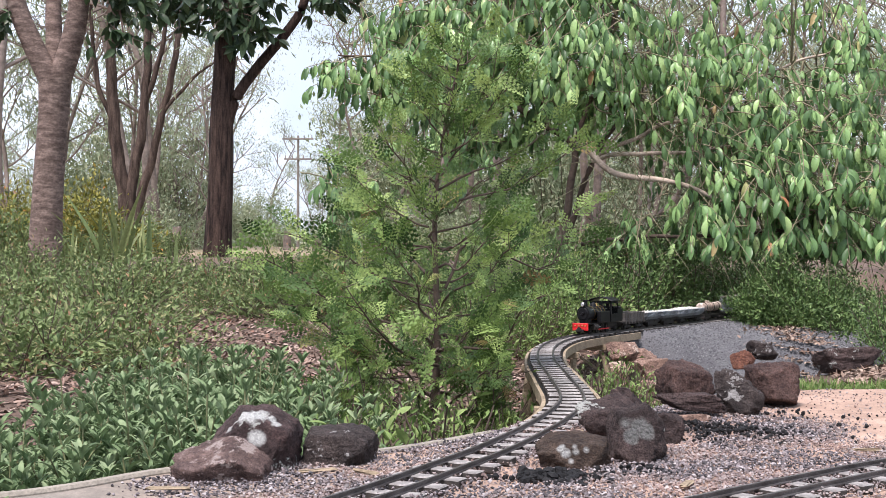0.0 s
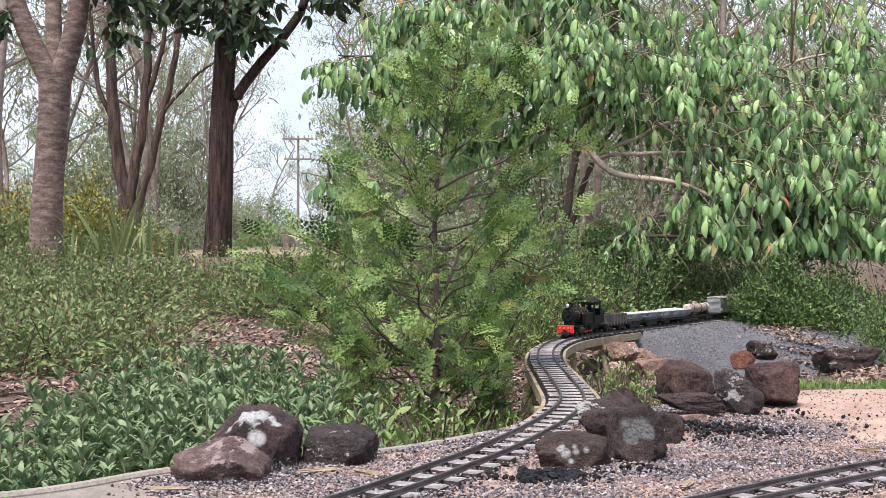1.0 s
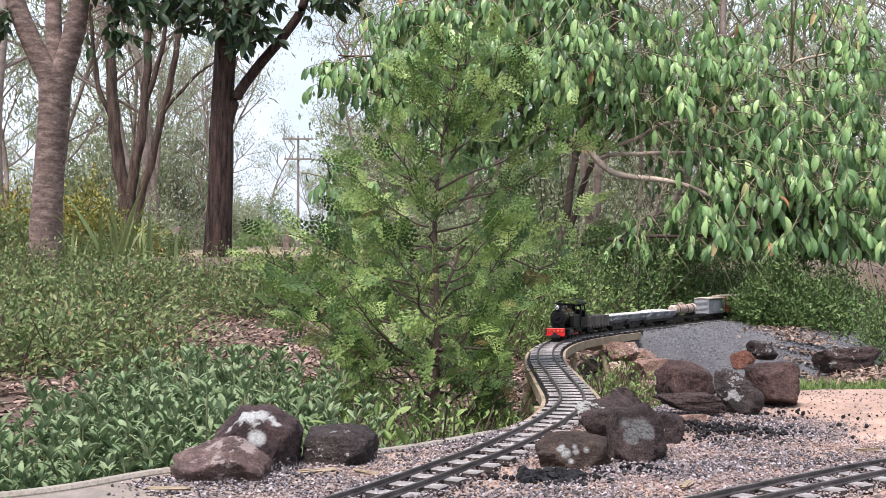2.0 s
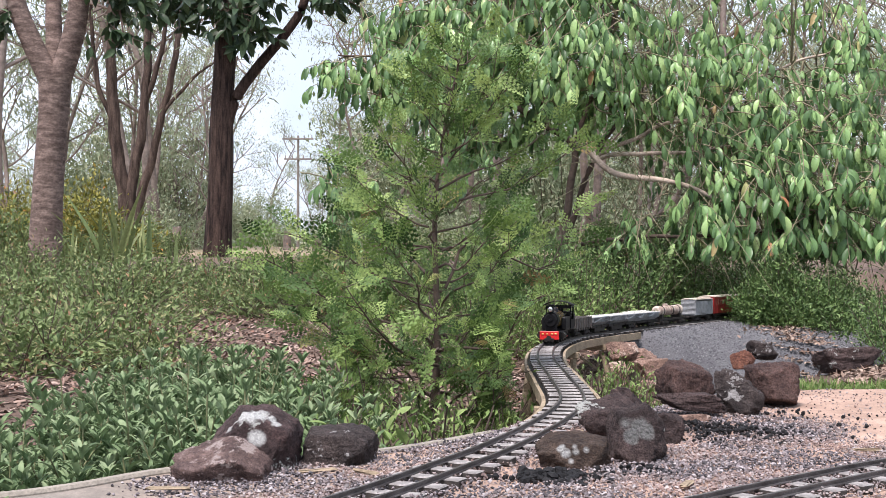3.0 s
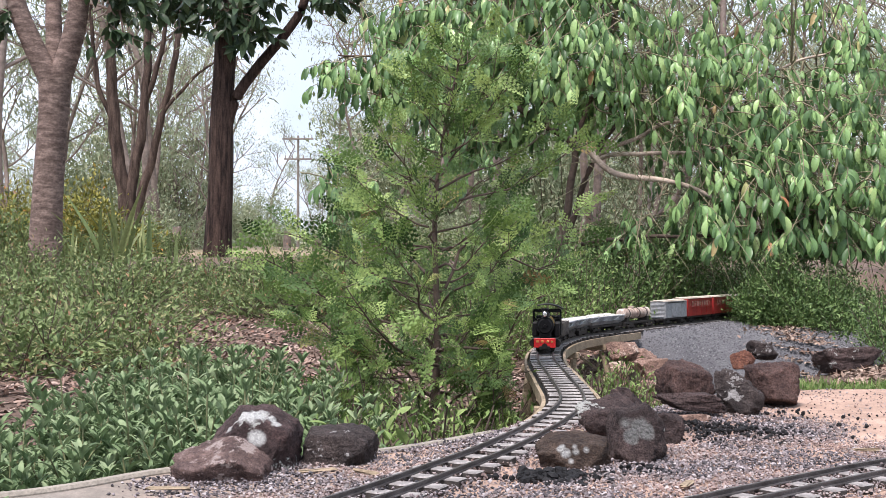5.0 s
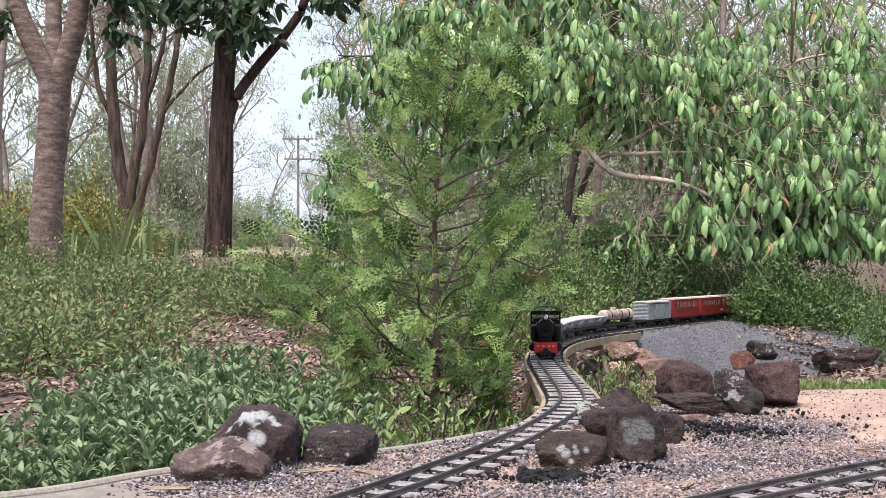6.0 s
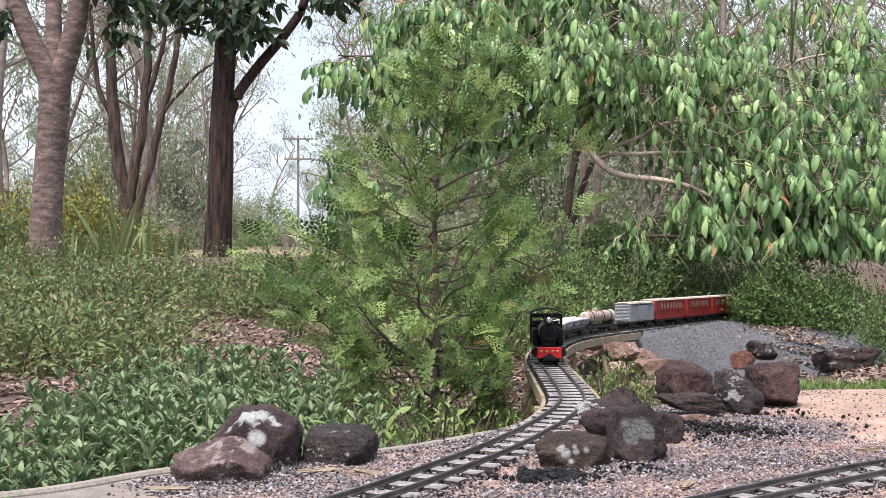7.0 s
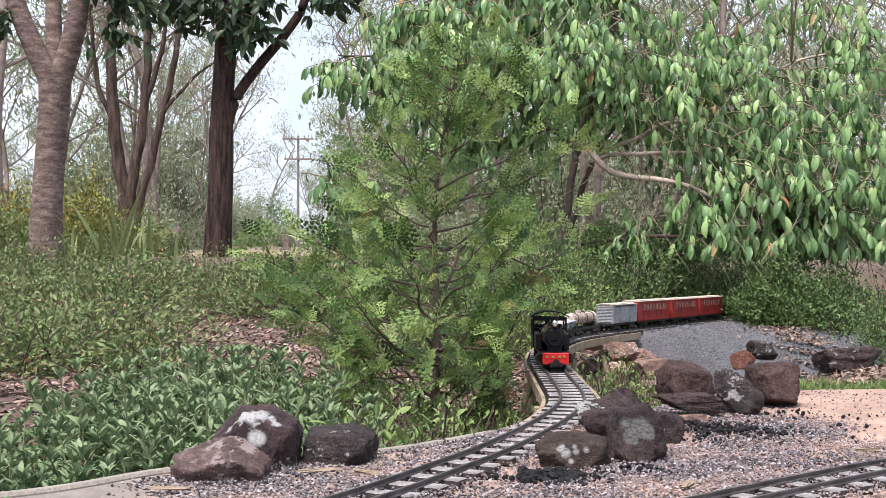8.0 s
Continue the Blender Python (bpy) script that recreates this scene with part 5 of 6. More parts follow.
def build_conifer():
    base = np.array([-0.033, 2.9, float(ground_z(-0.033, 2.9)) - 0.01])
    t = tagged(new("conifer_tree"), "young feathery green cypress tree beside the trestle", "tree")
    t.location = base
    r = np.random.default_rng(24)
    H = 1.06
    hs = np.linspace(0, H, 18)
    tr = np.stack([0.014 * np.sin(hs * 7.0) + 0.075 * (hs / H) ** 2, 0.012 * np.sin(hs * 9 + 1), hs], 1)
    V, F = tubes([(tr, 0.0105 * (1 - 0.9 * hs / H) + 0.0010)], 8)
    soup("trunk", V, F, M_TWIG, t, True, "slim brown trunk")
    lines, P, D, U, S = [], [], [], [], []

    def clear(q):
        """Keep the foliage off the line that runs past the tree."""
        return q[0] < 0.215 or q[2] > 0.36

    def spray(q, d, size):
        if not clear(q + d * size * 0.9):
            return
        P.append(q)
        D.append(d)
        U.append(np.array([0, -0.5, 0.85]) + r.normal(size=3) * 0.7)
        S.append(size)
    count, low = 60, 20
    for b in range(count + low):
        h = 0.02 + 0.93 * ((b + 0.5) / count) ** 0.92 * H if b < count else r.uniform(0.02, 0.24)
        p0 = np.array([np.interp(h, hs, tr[:, k]) for k in range(3)])
        az = b * 2.399 + r.uniform(-0.5, 0.5) if b < count else r.uniform(-2.7, 0.6)
        dx, dy = math.cos(az), math.sin(az)
        side = np.interp(h, CYPRESS_H, CYPRESS_RIGHT if dx > 0 else CYPRESS_LEFT)
        reach = (side * abs(dx) + (0.26 if b < count else 0.44) * (1.1 - h) * abs(dy)) * r.choice([0.45, 0.75, 0.95, 1.08])
        rise = r.uniform(-0.05, 0.42) + 0.25 * h if b < count else r.uniform(-0.25, 0.25)
        d = unit(np.array([dx, dy * 0.8, rise]))
        u9 = np.linspace(0, 1, 11)[:, None]
        kink = r.normal(size=3) * 0.05
        pts = p0 + reach * (d * u9 + r.normal(size=3) * 0.10 * u9 ** 2 + np.array([0, 0, 0.22]) * u9 ** 2 + kink * np.sin(u9 * 9 + b))
        keep = np.array([clear(q) for q in pts])
        pts = pts[:max(3, int(keep.argmin()) if not keep.all() else 11)]
        u9 = np.linspace(0, 1, len(pts))
        V, F = tubes([(pts, np.linspace(0.0046, 0.0010, len(pts)) * (0.55 + reach))], 6)
        soup("branch", V, F, M_TWIG, t, True)
        m = max(3, int(reach / 0.030))
        for k in range(m):
            u = min(1.0, 0.32 + 0.68 * (k + r.uniform(0, 1)) / m)
            q = np.array([np.interp(u, u9, pts[:, j]) for j in range(3)])
            across = unit(np.cross(d, [0, 0, 1])) * (1 if k % 2 else -1)
            sd = unit(d * 0.75 + across * r.uniform(0.2, 1.0) + np.array([0, -0.15, r.uniform(-0.15, 0.75)]))
            sl = r.uniform(0.05, 0.12) * (1.2 - 0.45 * u) * (0.55 + 0.45 * min(1, reach / 0.25))
            sp = curve_points(q, sd, sl, 0.12, 5, r)
            lines.append((sp, np.linspace(0.0014, 0.0005, 5)))
            for w in (0.5, 1.0):
                qq = np.array([np.interp(w, np.linspace(0, 1, 5), sp[:, j]) for j in range(3)])
                spray(qq, unit(sd + r.normal(size=3) * 0.42), r.uniform(0.048, 0.092))
        spray(pts[-1], unit(pts[-1] - pts[-3] + r.normal(size=3) * 0.01), 0.07)
    V, F = tubes(lines, 4)
    tagged(soup("twigwork", V, F, M_TWIG, t, label="thin brown twigs"), kind="stuff")
    v, f = scatter(*FROND, np.array(P), frames_of(np.array(D), np.array(U)), S)
    soup("crown", v, f, M_CYPRESS, t, label="feathery green scale foliage")


DROOP_STEMS = [
    ([(0.60, 6.35, 0.06), (0.68, 6.33, 0.42), (0.72, 6.30, 0.72), (0.75, 6.28, 0.98), (0.60, 6.30, 1.09), (0.35, 6.35, 1.25)], 0.027, 0.016, 0),
    ([(0.66, 6.45, 0.06), (0.75, 6.43, 0.55), (0.83, 6.40, 0.80), (0.89, 6.38, 0.93), (1.05, 6.40, 1.20), (1.30, 6.45, 1.75)], 0.023, 0.010, 0),
    ([(0.75, 6.28, 0.98), (0.80, 6.20, 0.97), (0.89, 6.15, 0.86), (1.02, 6.10, 0.79), (1.21, 6.05, 0.765), (1.41, 6.0, 0.69), (1.62, 5.95, 0.60)], 0.020, 0.010, 1),
    ([(0.86, 6.38, 0.90), (1.05, 6.25, 0.93), (1.44, 6.20, 0.94), (1.85, 6.2, 1.0)], 0.015, 0.006, 1),
    ([(0.89, 6.38, 0.93), (1.10, 6.30, 1.02), (1.25, 6.28, 1.10), (1.45, 6.3, 1.15), (1.8, 6.3, 1.3)], 0.014, 0.006, 1),
    ([(0.60, 6.30, 1.09), (0.50, 6.30, 1.40), (0.25, 6.35, 1.75), (-0.05, 6.4, 1.9)], 0.018, 0.007, 0),
    ([(0.75, 6.28, 0.98), (0.90, 6.30, 1.40), (1.05, 6.35, 1.9), (1.3, 6.4, 2.3)], 0.016, 0.007, 0),
    ([(1.45, 6.3, 1.15), (1.75, 6.3, 1.35), (2.15, 6.35, 1.5), (2.5, 6.4, 1.6)], 0.012, 0.005, 1),
    ([(0.35, 6.35, 1.25), (0.0, 6.4, 1.35), (-0.35, 6.4, 1.5), (-0.62, 6.4, 1.52)], 0.014, 0.005, 0),
    ([(0.80, 6.42, 0.42), (1.18, 6.2, 0.46), (1.57, 6.1, 0.455), (2.0, 6.05, 0.5), (2.5, 6.0, 0.44)], 0.012, 0.006, 0),
    ([(1.62, 5.95, 0.60), (1.85, 5.9, 0.62), (2.15, 5.9, 0.55)], 0.010, 0.004, 1),
]
DROOP_CROWN = [((0.02, 6.35, 1.55), (0.52, 0.45, 0.42), 125), ((0.68, 6.35, 1.60), (0.55, 0.5, 0.42), 140), ((1.42, 6.3, 1.40), (0.62, 0.5, 0.38), 105),
               ((2.02, 6.1, 0.85), (0.55, 0.45, 0.50), 125), ((1.72, 6.0, 0.66), (0.38, 0.35, 0.36), 70), ((-0.55, 6.4, 1.42), (0.20, 0.2, 0.12), 10), ((-0.58, 6.4, 0.86), (0.12, 0.2, 0.16), 8),
               ((2.35, 6.3, 1.40), (0.35, 0.4, 0.34), 34), ((0.2, 6.4, 1.15), (0.36, 0.4, 0.22), 28), ((1.25, 6.3, 0.56), (0.30, 0.3, 0.14), 16), ((0.6, 6.4, 2.15), (1.0, 0.6, 0.25), 60), ((2.1, 6.3, 2.0), (0.5, 0.5, 0.25), 20), ((2.2, 6.0, 0.50), (0.35, 0.3, 0.18), 30)]


def build_droop():
    t = tagged(new("drooping_shrub"), "large spreading shrub with long drooping green leaves", "shrub")
    r = np.random.default_rng(31)
    for pts, r0, r1, pale in DROOP_STEMS:
        c, s = spline(pts, 0.05)
        c = c + np.stack([0.012 * wob(s, s * 0, 9.0, k + pts[0][0]) for k in range(3)], 1)
        V, F = tubes([(c, np.linspace(r0, r1, len(c)))], 8)
        soup("limb", V, F, M_PALEBARK if pale else M_TWIG, t, True, "pale peeling limb" if pale else "brown bent limb")
    skel = np.concatenate([spline(p[0], 0.08)[0] for p in DROOP_STEMS])
    lines, P, D, U, S = [], [], [], [], []
    for c, e, n in DROOP_CROWN:
        for _ in range(int(n * 1.25)):
            while True:
                q = r.uniform(-1, 1, 3)
                if q @ q < 1:
                    break
            a = np.array(c) + q * np.array(e)
            near = skel[np.argmin(((skel - a) ** 2).sum(1))]
            out = unit(a - near + np.array([0, 0, 0.1]))
            dirn = unit(np.array([out[0], out[1] * 0.6 - 0.15, 0.10]) + r.normal(size=3) * 0.55)
            ln = r.uniform(0.22, 0.42)
            tw = curve_points(a - dirn * ln * 0.5, dirn, ln, -0.5, 7, r)
            lines.append((tw, np.linspace(0.0038, 0.0016, 7)))
            if r.uniform() < 0.5:
                mid = (near + tw[0]) / 2 + r.normal(size=3) * 0.04
                lines.append((spline([near, mid, tw[0]], 0.05)[0], None))
                lines[-1] = (lines[-1][0], np.linspace(0.006, 0.0038, len(lines[-1][0])))
            m = r.integers(8, 14)
            for k in range(m):
                u = 0.1 + 0.9 * (k / (m - 1)) ** 0.6
                qq = np.array([np.interp(u, np.linspace(0, 1, 7), tw[:, j]) for j in range(3)])
                side = unit(np.cross(dirn, [0, 0, 1])) * (1 if k % 2 else -1)
                if qq[2] < 0.38:
                    continue
                P.append(qq)
                D.append(unit(np.array([0, 0, -1.0]) + dirn * 0.15 + side * 0.28 + r.normal(size=3) * 0.17))
                U.append(unit(np.array([0, -1.0, 0.4]) + side * 0.7 + r.normal(size=3) * 0.5))
                S.append(r.uniform(0.055, 0.108))
    for _ in range(320):
        a = np.array([r.uniform(0.9, 2.6), r.uniform(5.9, 6.7), r.uniform(0.3, 1.25)])
        dd = unit(r.normal(size=3) + np.array([0.5, 0, 0.1]))
        ln = r.uniform(0.25, 0.7)
        lines.append((curve_points(a, dd, ln, r.uniform(-0.4, 0.2), 7, r), np.linspace(0.0026, 0.0010, 7)))
    lines = [q for q in lines if len(q[0]) > 1]
    V, F = tubes(lines, 4)
    tagged(soup("twigwork", V, F, M_PALETWIG, t, label="thin pale twigs"), kind="stuff")
    P, D, U, S = np.array(P), np.array(D), np.array(U), np.array(S)
    rot = frames_of(D, U)
    order = np.argsort(P[:, 1])
    one, rest = order[:300], order[300:]
    meshes = []
    for k in range(3):
        tv, tf = oblong(0.33 + 0.04 * k, 0.25 + 0.1 * k, 0.6, 5)
        ob = soup("leaf", tv, tf, M_DROOP, t, True)
        meshes.append(ob.data)
        ob.matrix_basis = Matrix.LocRotScale(P[one[k]], Matrix(rot[one[k]]).to_quaternion(), (S[one[k]],) * 3)
    for i, k in enumerate(one[3:]):
        ob = new("leaf", meshes[i % 3])
        ob.parent = t
        ob.matrix_basis = Matrix.LocRotScale(P[k], Matrix(rot[k]).to_quaternion(), (S[k],) * 3)
    v, f = scatter(*LEAF4, P[rest], rot[rest], S[rest])
    tagged(soup("foliage", v, f, M_DROOP, t, True), kind="stuff")


def sage_template(seed):
    """Leafy upright stems with whorls of felted leaves."""
    r = np.random.default_rng(seed)
    t = tagged(new("sage_plant"), "grey-green leafy sage plant with felted leaves", "plant", group="sage plants by the kerb")
    lines, P, D, U, S = [], [], [], [], []
    for _ in range(40):
        a = np.array([*r.normal(size=2) * 0.058, 0])
        h = r.uniform(0.10, 0.20)
        d = unit(np.array([a[0] * 5, a[1] * 5, 1.0]) + r.normal(size=3) * 0.15)
        pts = curve_points(a, d, h, 0, 6, r)
        lines.append((pts, np.linspace(0.0028, 0.0012, 6)))
        m = 7
        for k in range(m):
            u = 0.3 + 0.7 * k / (m - 1)
            q = np.array([np.interp(u, np.linspace(0, 1, 6), pts[:, j]) for j in range(3)])
            for s in range(3 if k < m - 1 else 9):
                az = k * 1.57 + s * (2.094 if k < m - 1 else 2.4) + r.uniform(-0.4, 0.4)
                P.append(q)
                D.append(unit(np.array([math.cos(az), math.sin(az), 0.95 + 0.75 * (u > 0.9) + r.uniform(-0.5, 0.4)])))
                U.append(np.array([0, 0, 1.0]) + r.normal(size=3) * 0.25)
                S.append(r.uniform(0.021, 0.037) * (0.8 if u > 0.95 else 1))
    V, F = tubes(lines, 5)
    tagged(soup("stemwork", V, F, M_GREENSTEM, t), kind="stuff")
    v, f = scatter(*SAGE, np.array(P), frames_of(np.array(D), np.array(U)), S)
    tagged(soup("foliage", v, f, M_SAGE, t, True), kind="stuff")
    return t


def bush_template(name, label, seed, n, leaf, w, h, mat, group, tmpl=LEAF2, category="bush"):
    """Mounded bush: many thin stems from the base, leaves along them to an uneven outline."""
    r = np.random.default_rng(seed)
    t = tagged(new(name), label, category, group)
    lines, P, D, U, S = [], [], [], [], []
    stems = 46
    for k in range(stems):
        az, el = r.uniform(0, 2 * math.pi), math.acos(r.uniform(0.08, 1.0))
        reach = r.uniform(0.65, 1.12)
        d = np.array([math.sin(el) * math.cos(az) * w * 0.5, math.sin(el) * math.sin(az) * w * 0.5, math.cos(el) * h]) * reach
        a = np.array([*r.normal(size=2) * w * 0.08, -0.02])
        ln = np.linalg.norm(d)
        pts = curve_points(a, d / ln, ln, 0.1, 6, r)
        lines.append((pts, np.linspace(0.0035, 0.0012, 6) * (0.6 + h)))
        for j in range(n // stems):
            u = r.uniform(0.25, 1) ** 0.7
            q = np.array([np.interp(u, np.linspace(0, 1, 6), pts[:, i]) for i in range(3)]) + r.normal(size=3) * leaf * 1.3
            P.append(q)
            D.append(unit(d / ln + r.normal(size=3) * 0.8 + np.array([0, 0, 0.1])))
            U.append(np.array([0, 0, 1.0]) + r.normal(size=3) * 0.6)
            S.append(leaf * r.uniform(0.6, 1.35))
    V, F = tubes(lines, 4)
    tagged(soup("stemwork", V, F, M_TWIG, t), kind="stuff")
    v, f = scatter(*tmpl, np.array(P), frames_of(np.array(D), np.array(U)), S)
    tagged(soup("foliage", v, f, mat, t), kind="stuff")
    return t


def plant_out(templates, spots, sink=0.01, size=(0.85, 1.2), seed=0):
    """Set copies of the templates on the ground; the first ones take the first spots."""
    r = random.Random(seed)
    for i, (x, y) in enumerate(spots):
        t = templates[i % len(templates)]
        m = pose(x, y, float(ground_z(x, y)) - sink, r.uniform(-4, 4), r.uniform(-4, 4), r.uniform(0, 360))
        k = r.uniform(*size)
        if i < len(templates):
            ob = t
            ob.matrix_basis = m
        else:
            ob = copy_thing(t, m)
        ob.scale = (k, k, k * r.uniform(0.9, 1.1))


def spots_in(x0, x1, y0, y1, n, seed, ok=None, gap=0.0):
    r = random.Random(seed)
    out = []
    tries = 0
    while len(out) < n and tries < 20000:
        tries += 1
        x, y = r.uniform(x0, x1), r.uniform(y0, y1)
        if ok and not ok(x, y):
            continue
        if any((x - a) ** 2 + (y - b) ** 2 < gap * gap for a, b in out):
            continue
        out.append((x, y))
    return out


def off_line(x, y, d):
    return np.hypot(line_main[:, 0] - x, line_main[:, 1] - y).min() > d


def sage_depth(k):
    """How far back the sage bed reaches, by bearing."""
    return np.interp(k, [-0.42, -0.36, -0.34, -0.30, -0.27, -0.20, -0.145, -0.125], [1.66, 1.72, 1.95, 2.15, 2.6, 2.75, 2.5, 0.0])


def build_low_plants():
    sage = [sage_template(s) for s in (51, 52, 53)]
    a = spots_in(-1.15, -0.13, 1.45, 2.15, 34, 1, lambda x, y: y > slab_edge_y(x) + 0.085 and y < sage_depth(x / y), 0.08)
    b = spots_in(-0.86, -0.18, 2.15, 3.05, 30, 2, lambda x, y: y < sage_depth(x / y) and off_line(x, y, 0.2), 0.10)
    plant_out(sage, a + b, 0.01, (0.85, 1.15), 3)
    cover = [bush_template("groundcover_bush", "low spreading groundcover with small green leaves", s, 1900, 0.023, 0.62, 0.21, M_COVER, "groundcover bushes") for s in (61, 62, 63)]
    c = spots_in(-1.75, -0.95, 3.55, 4.6, 11, 4, lambda x, y: x < -0.42 * y + 0.55, 0.26)
    d = spots_in(-3.4, 0.35, 5.1, 7.4, 60, 5, lambda x, y: off_line(x, y, 0.45), 0.32)
    plant_out(cover, c + d, 0.03, (0.65, 1.3), 6)
    hedge = [bush_template("hedge_shrub", "dense dark green small-leaved shrub behind the line", s, 4600, 0.025, 0.72, 0.50, M_HEDGE, "shrubs behind the line") for s in (71, 72)]
    e = [(0.28, 5.35), (0.62, 5.65), (0.95, 5.95), (1.30, 6.35), (0.10, 5.9), (0.55, 6.1), (1.62, 6.75), (1.0, 6.6), (1.93, 5.58), (2.05, 5.95), (2.15, 5.35), (2.45, 5.65), (2.30, 4.75), (2.7, 5.1), (2.6, 4.4), (2.9, 4.8), (2.1, 6.5), (2.6, 6.2), (-0.35, 5.5), (1.35, 6.9), (2.35, 5.0), (2.05, 5.12), (2.75, 5.6), (3.05, 5.3), (2.25, 5.75), (3.0, 6.0), (2.45, 4.45), (2.0, 4.62), (1.9, 7.0), (2.4, 7.1), (2.9, 7.0), (3.4, 7.0), (2.2, 6.8), (2.7, 6.6), (3.2, 6.4), (1.7, 7.3), (3.3, 5.7), (2.15, 7.3), (2.65, 7.4)]
    plant_out(hedge, e, 0.05, (0.85, 1.05), 7)
    screen = [bush_template("screening_bush", "compact dark bush where the line disappears", s, 7000, 0.023, 0.42, 0.38, M_HEDGE, "bushes at the line's end") for s in (73,)]
    plant_out(screen, [(1.668, 5.70), (1.69, 5.72), (1.735, 5.63), (1.74, 5.77), (1.80, 5.84), (1.88, 5.94), (1.86, 5.62), (2.0, 5.75)], -0.19, (0.86, 1.0), 17)
    lime = [bush_template("leafy_shrub", "fresh green leafy shrub beside the trestle", s, 1500, 0.024, 0.42, 0.36, M_LIME, "fresh shrubs by the trestle") for s in (75, 76)]
    g = [(0.30, 4.55), (0.46, 4.85), (0.14, 4.75), (0.70, 5.15), (-0.02, 4.3)]
    plant_out(lime, g, 0.03, (0.85, 1.0), 8)
    small = [bush_template("trestle_weed", "small pale green weed growing under the trestle", s, 420, 0.015, 0.22, 0.15, M_LIME, "weeds under the trestle", category="plant") for s in (77, 78)]
    plant_out(small, [(0.47, 3.55), (0.55, 3.72), (0.62, 3.85), (0.43, 3.35), (0.58, 3.35), (0.66, 3.62), (0.40, 3.1), (0.52, 3.1), (0.16, 2.45), (0.06, 2.2), (0.02, 2.55), (-0.06, 2.3), (0.10, 2.8), (-0.10, 2.05), (0.0, 2.0), (-0.2, 2.5), (-0.3, 3.2), (-0.1, 3.4), (0.12, 3.3), (0.50, 3.62), (0.53, 3.48), (0.60, 3.95), (0.57, 3.60), (0.64, 3.75), (-0.16, 1.95), (-0.22, 2.1), (-0.12, 2.15), (-0.05, 2.12), (-0.2, 2.28), (-0.02, 2.4), (-0.25, 2.42)], 0.01, (1.0, 1.6), 9)
    yel = [bush_template("yellow_bush", "rounded olive-yellow garden bush", s, 4600, 0.07, 1.5, 1.0, M_OLIVE, "yellow bushes by the far trees") for s in (81, 82)]
    plant_out(yel, [(-4.6, 11.3), (-3.65, 11.0), (-5.2, 11.8), (-6.2, 12.5)], 0.05, (0.75, 1.0), 10)
    mid = [bush_template("garden_shrub", "rounded green garden shrub below the trees", s, 2600, 0.055, 1.2, 0.7, M_COVER, "shrubs below the trees") for s in (87, 88)]
    plant_out(mid, [(-3.2, 12.8), (-3.1, 10.2), (-3.75, 9.5), (-1.0, 13.0), (-0.4, 12.0), (0.4, 11.0), (-4.2, 15.0), (-5.6, 16.5), (1.5, 10.5), (2.6, 11.0), (3.6, 11.5), (4.4, 10.5)], 0.05, (0.55, 0.95), 18)
    weed = bush_template("leafy_weed", "spindly weed with oval green leaves", 89, 92, 0.030, 0.14, 0.22, M_LIME, "weeds by the kerb", blade(0.6, 0.2, 0.3, 4), "plant")
    plant_out([weed], [(-0.135, 1.78), (-0.07, 1.86), (-0.30, 1.80)], 0.0, (0.85, 1.0), 19)
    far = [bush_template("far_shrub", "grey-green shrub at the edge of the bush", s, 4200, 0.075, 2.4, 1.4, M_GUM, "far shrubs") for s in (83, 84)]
    r = random.Random(5)
    sp = []
    while len(sp) < 90:
        y = r.uniform(20, 75)
        x = r.uniform(-0.50, 0.50) * y
        if -0.20 < x / y < -0.10 and y < 50:
            continue
        sp.append((x, y))
    plant_out(far, [q for q in sp if q[1] < 35], 0.1, (0.5, 1.0), 11)
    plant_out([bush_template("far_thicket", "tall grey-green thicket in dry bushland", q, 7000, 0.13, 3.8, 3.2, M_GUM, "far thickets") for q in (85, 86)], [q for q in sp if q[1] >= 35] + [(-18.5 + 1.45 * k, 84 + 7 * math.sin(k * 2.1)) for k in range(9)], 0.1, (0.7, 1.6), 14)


def build_straps():
    r = np.random.default_rng(91)
    for x, y, h, n, nm, lab in ((-2.25, 7.5, 0.58, 16, "strap_plant", "clump of tall yellow-green strap leaves"), (-2.45, 7.3, 0.36, 11, "strap_plant", "clump of arching green strap leaves"),
                               (-1.98, 7.2, 0.44, 7, "spear_plant", "upright banded spear-leaved succulent"), (-1.80, 7.25, 0.30, 6, "spear_plant", "short banded spear-leaved succulent"), (-1.50, 7.3, 0.18, 4, "spear_plant", "small upright spear-leaved succulent")):
        t = tagged(new(nm), lab, "plant", "upright garden plants")
        t.location = (x, y, float(ground_z(x, y)) - 0.02)
        for k in range(n):
            spear = nm == "spear_plant"
            tv, tf = blade(0.09 if spear else 0.06, 0.03 if spear else r.uniform(0.05, 0.5), 0.4, 6)
            L = h * r.uniform(0.7, 1.15)
            d = unit(np.array([r.normal() * (0.06 if spear else 0.28), r.normal() * 0.15, 1.0]))
            rot = frames_of(d[None], r.normal(size=(1, 3)))
            v, f = scatter(tv, tf, np.array([[r.normal() * 0.03, r.normal() * 0.03, 0]]), rot, np.array([L]))
            soup("leaf_blade", v, f, M_STRAP, t, True)


def limb_points(a, b, bend, n, r):
    a, b = np.array(a, float), np.array(b, float)
    t = np.linspace(0, 1, n)[:, None]
    return a + (b - a) * t + np.sin(t * math.pi) * r.normal(size=3) * bend + 0.3 * bend * np.sin(t * 9 + r.uniform(0, 6)) * r.normal(size=3)


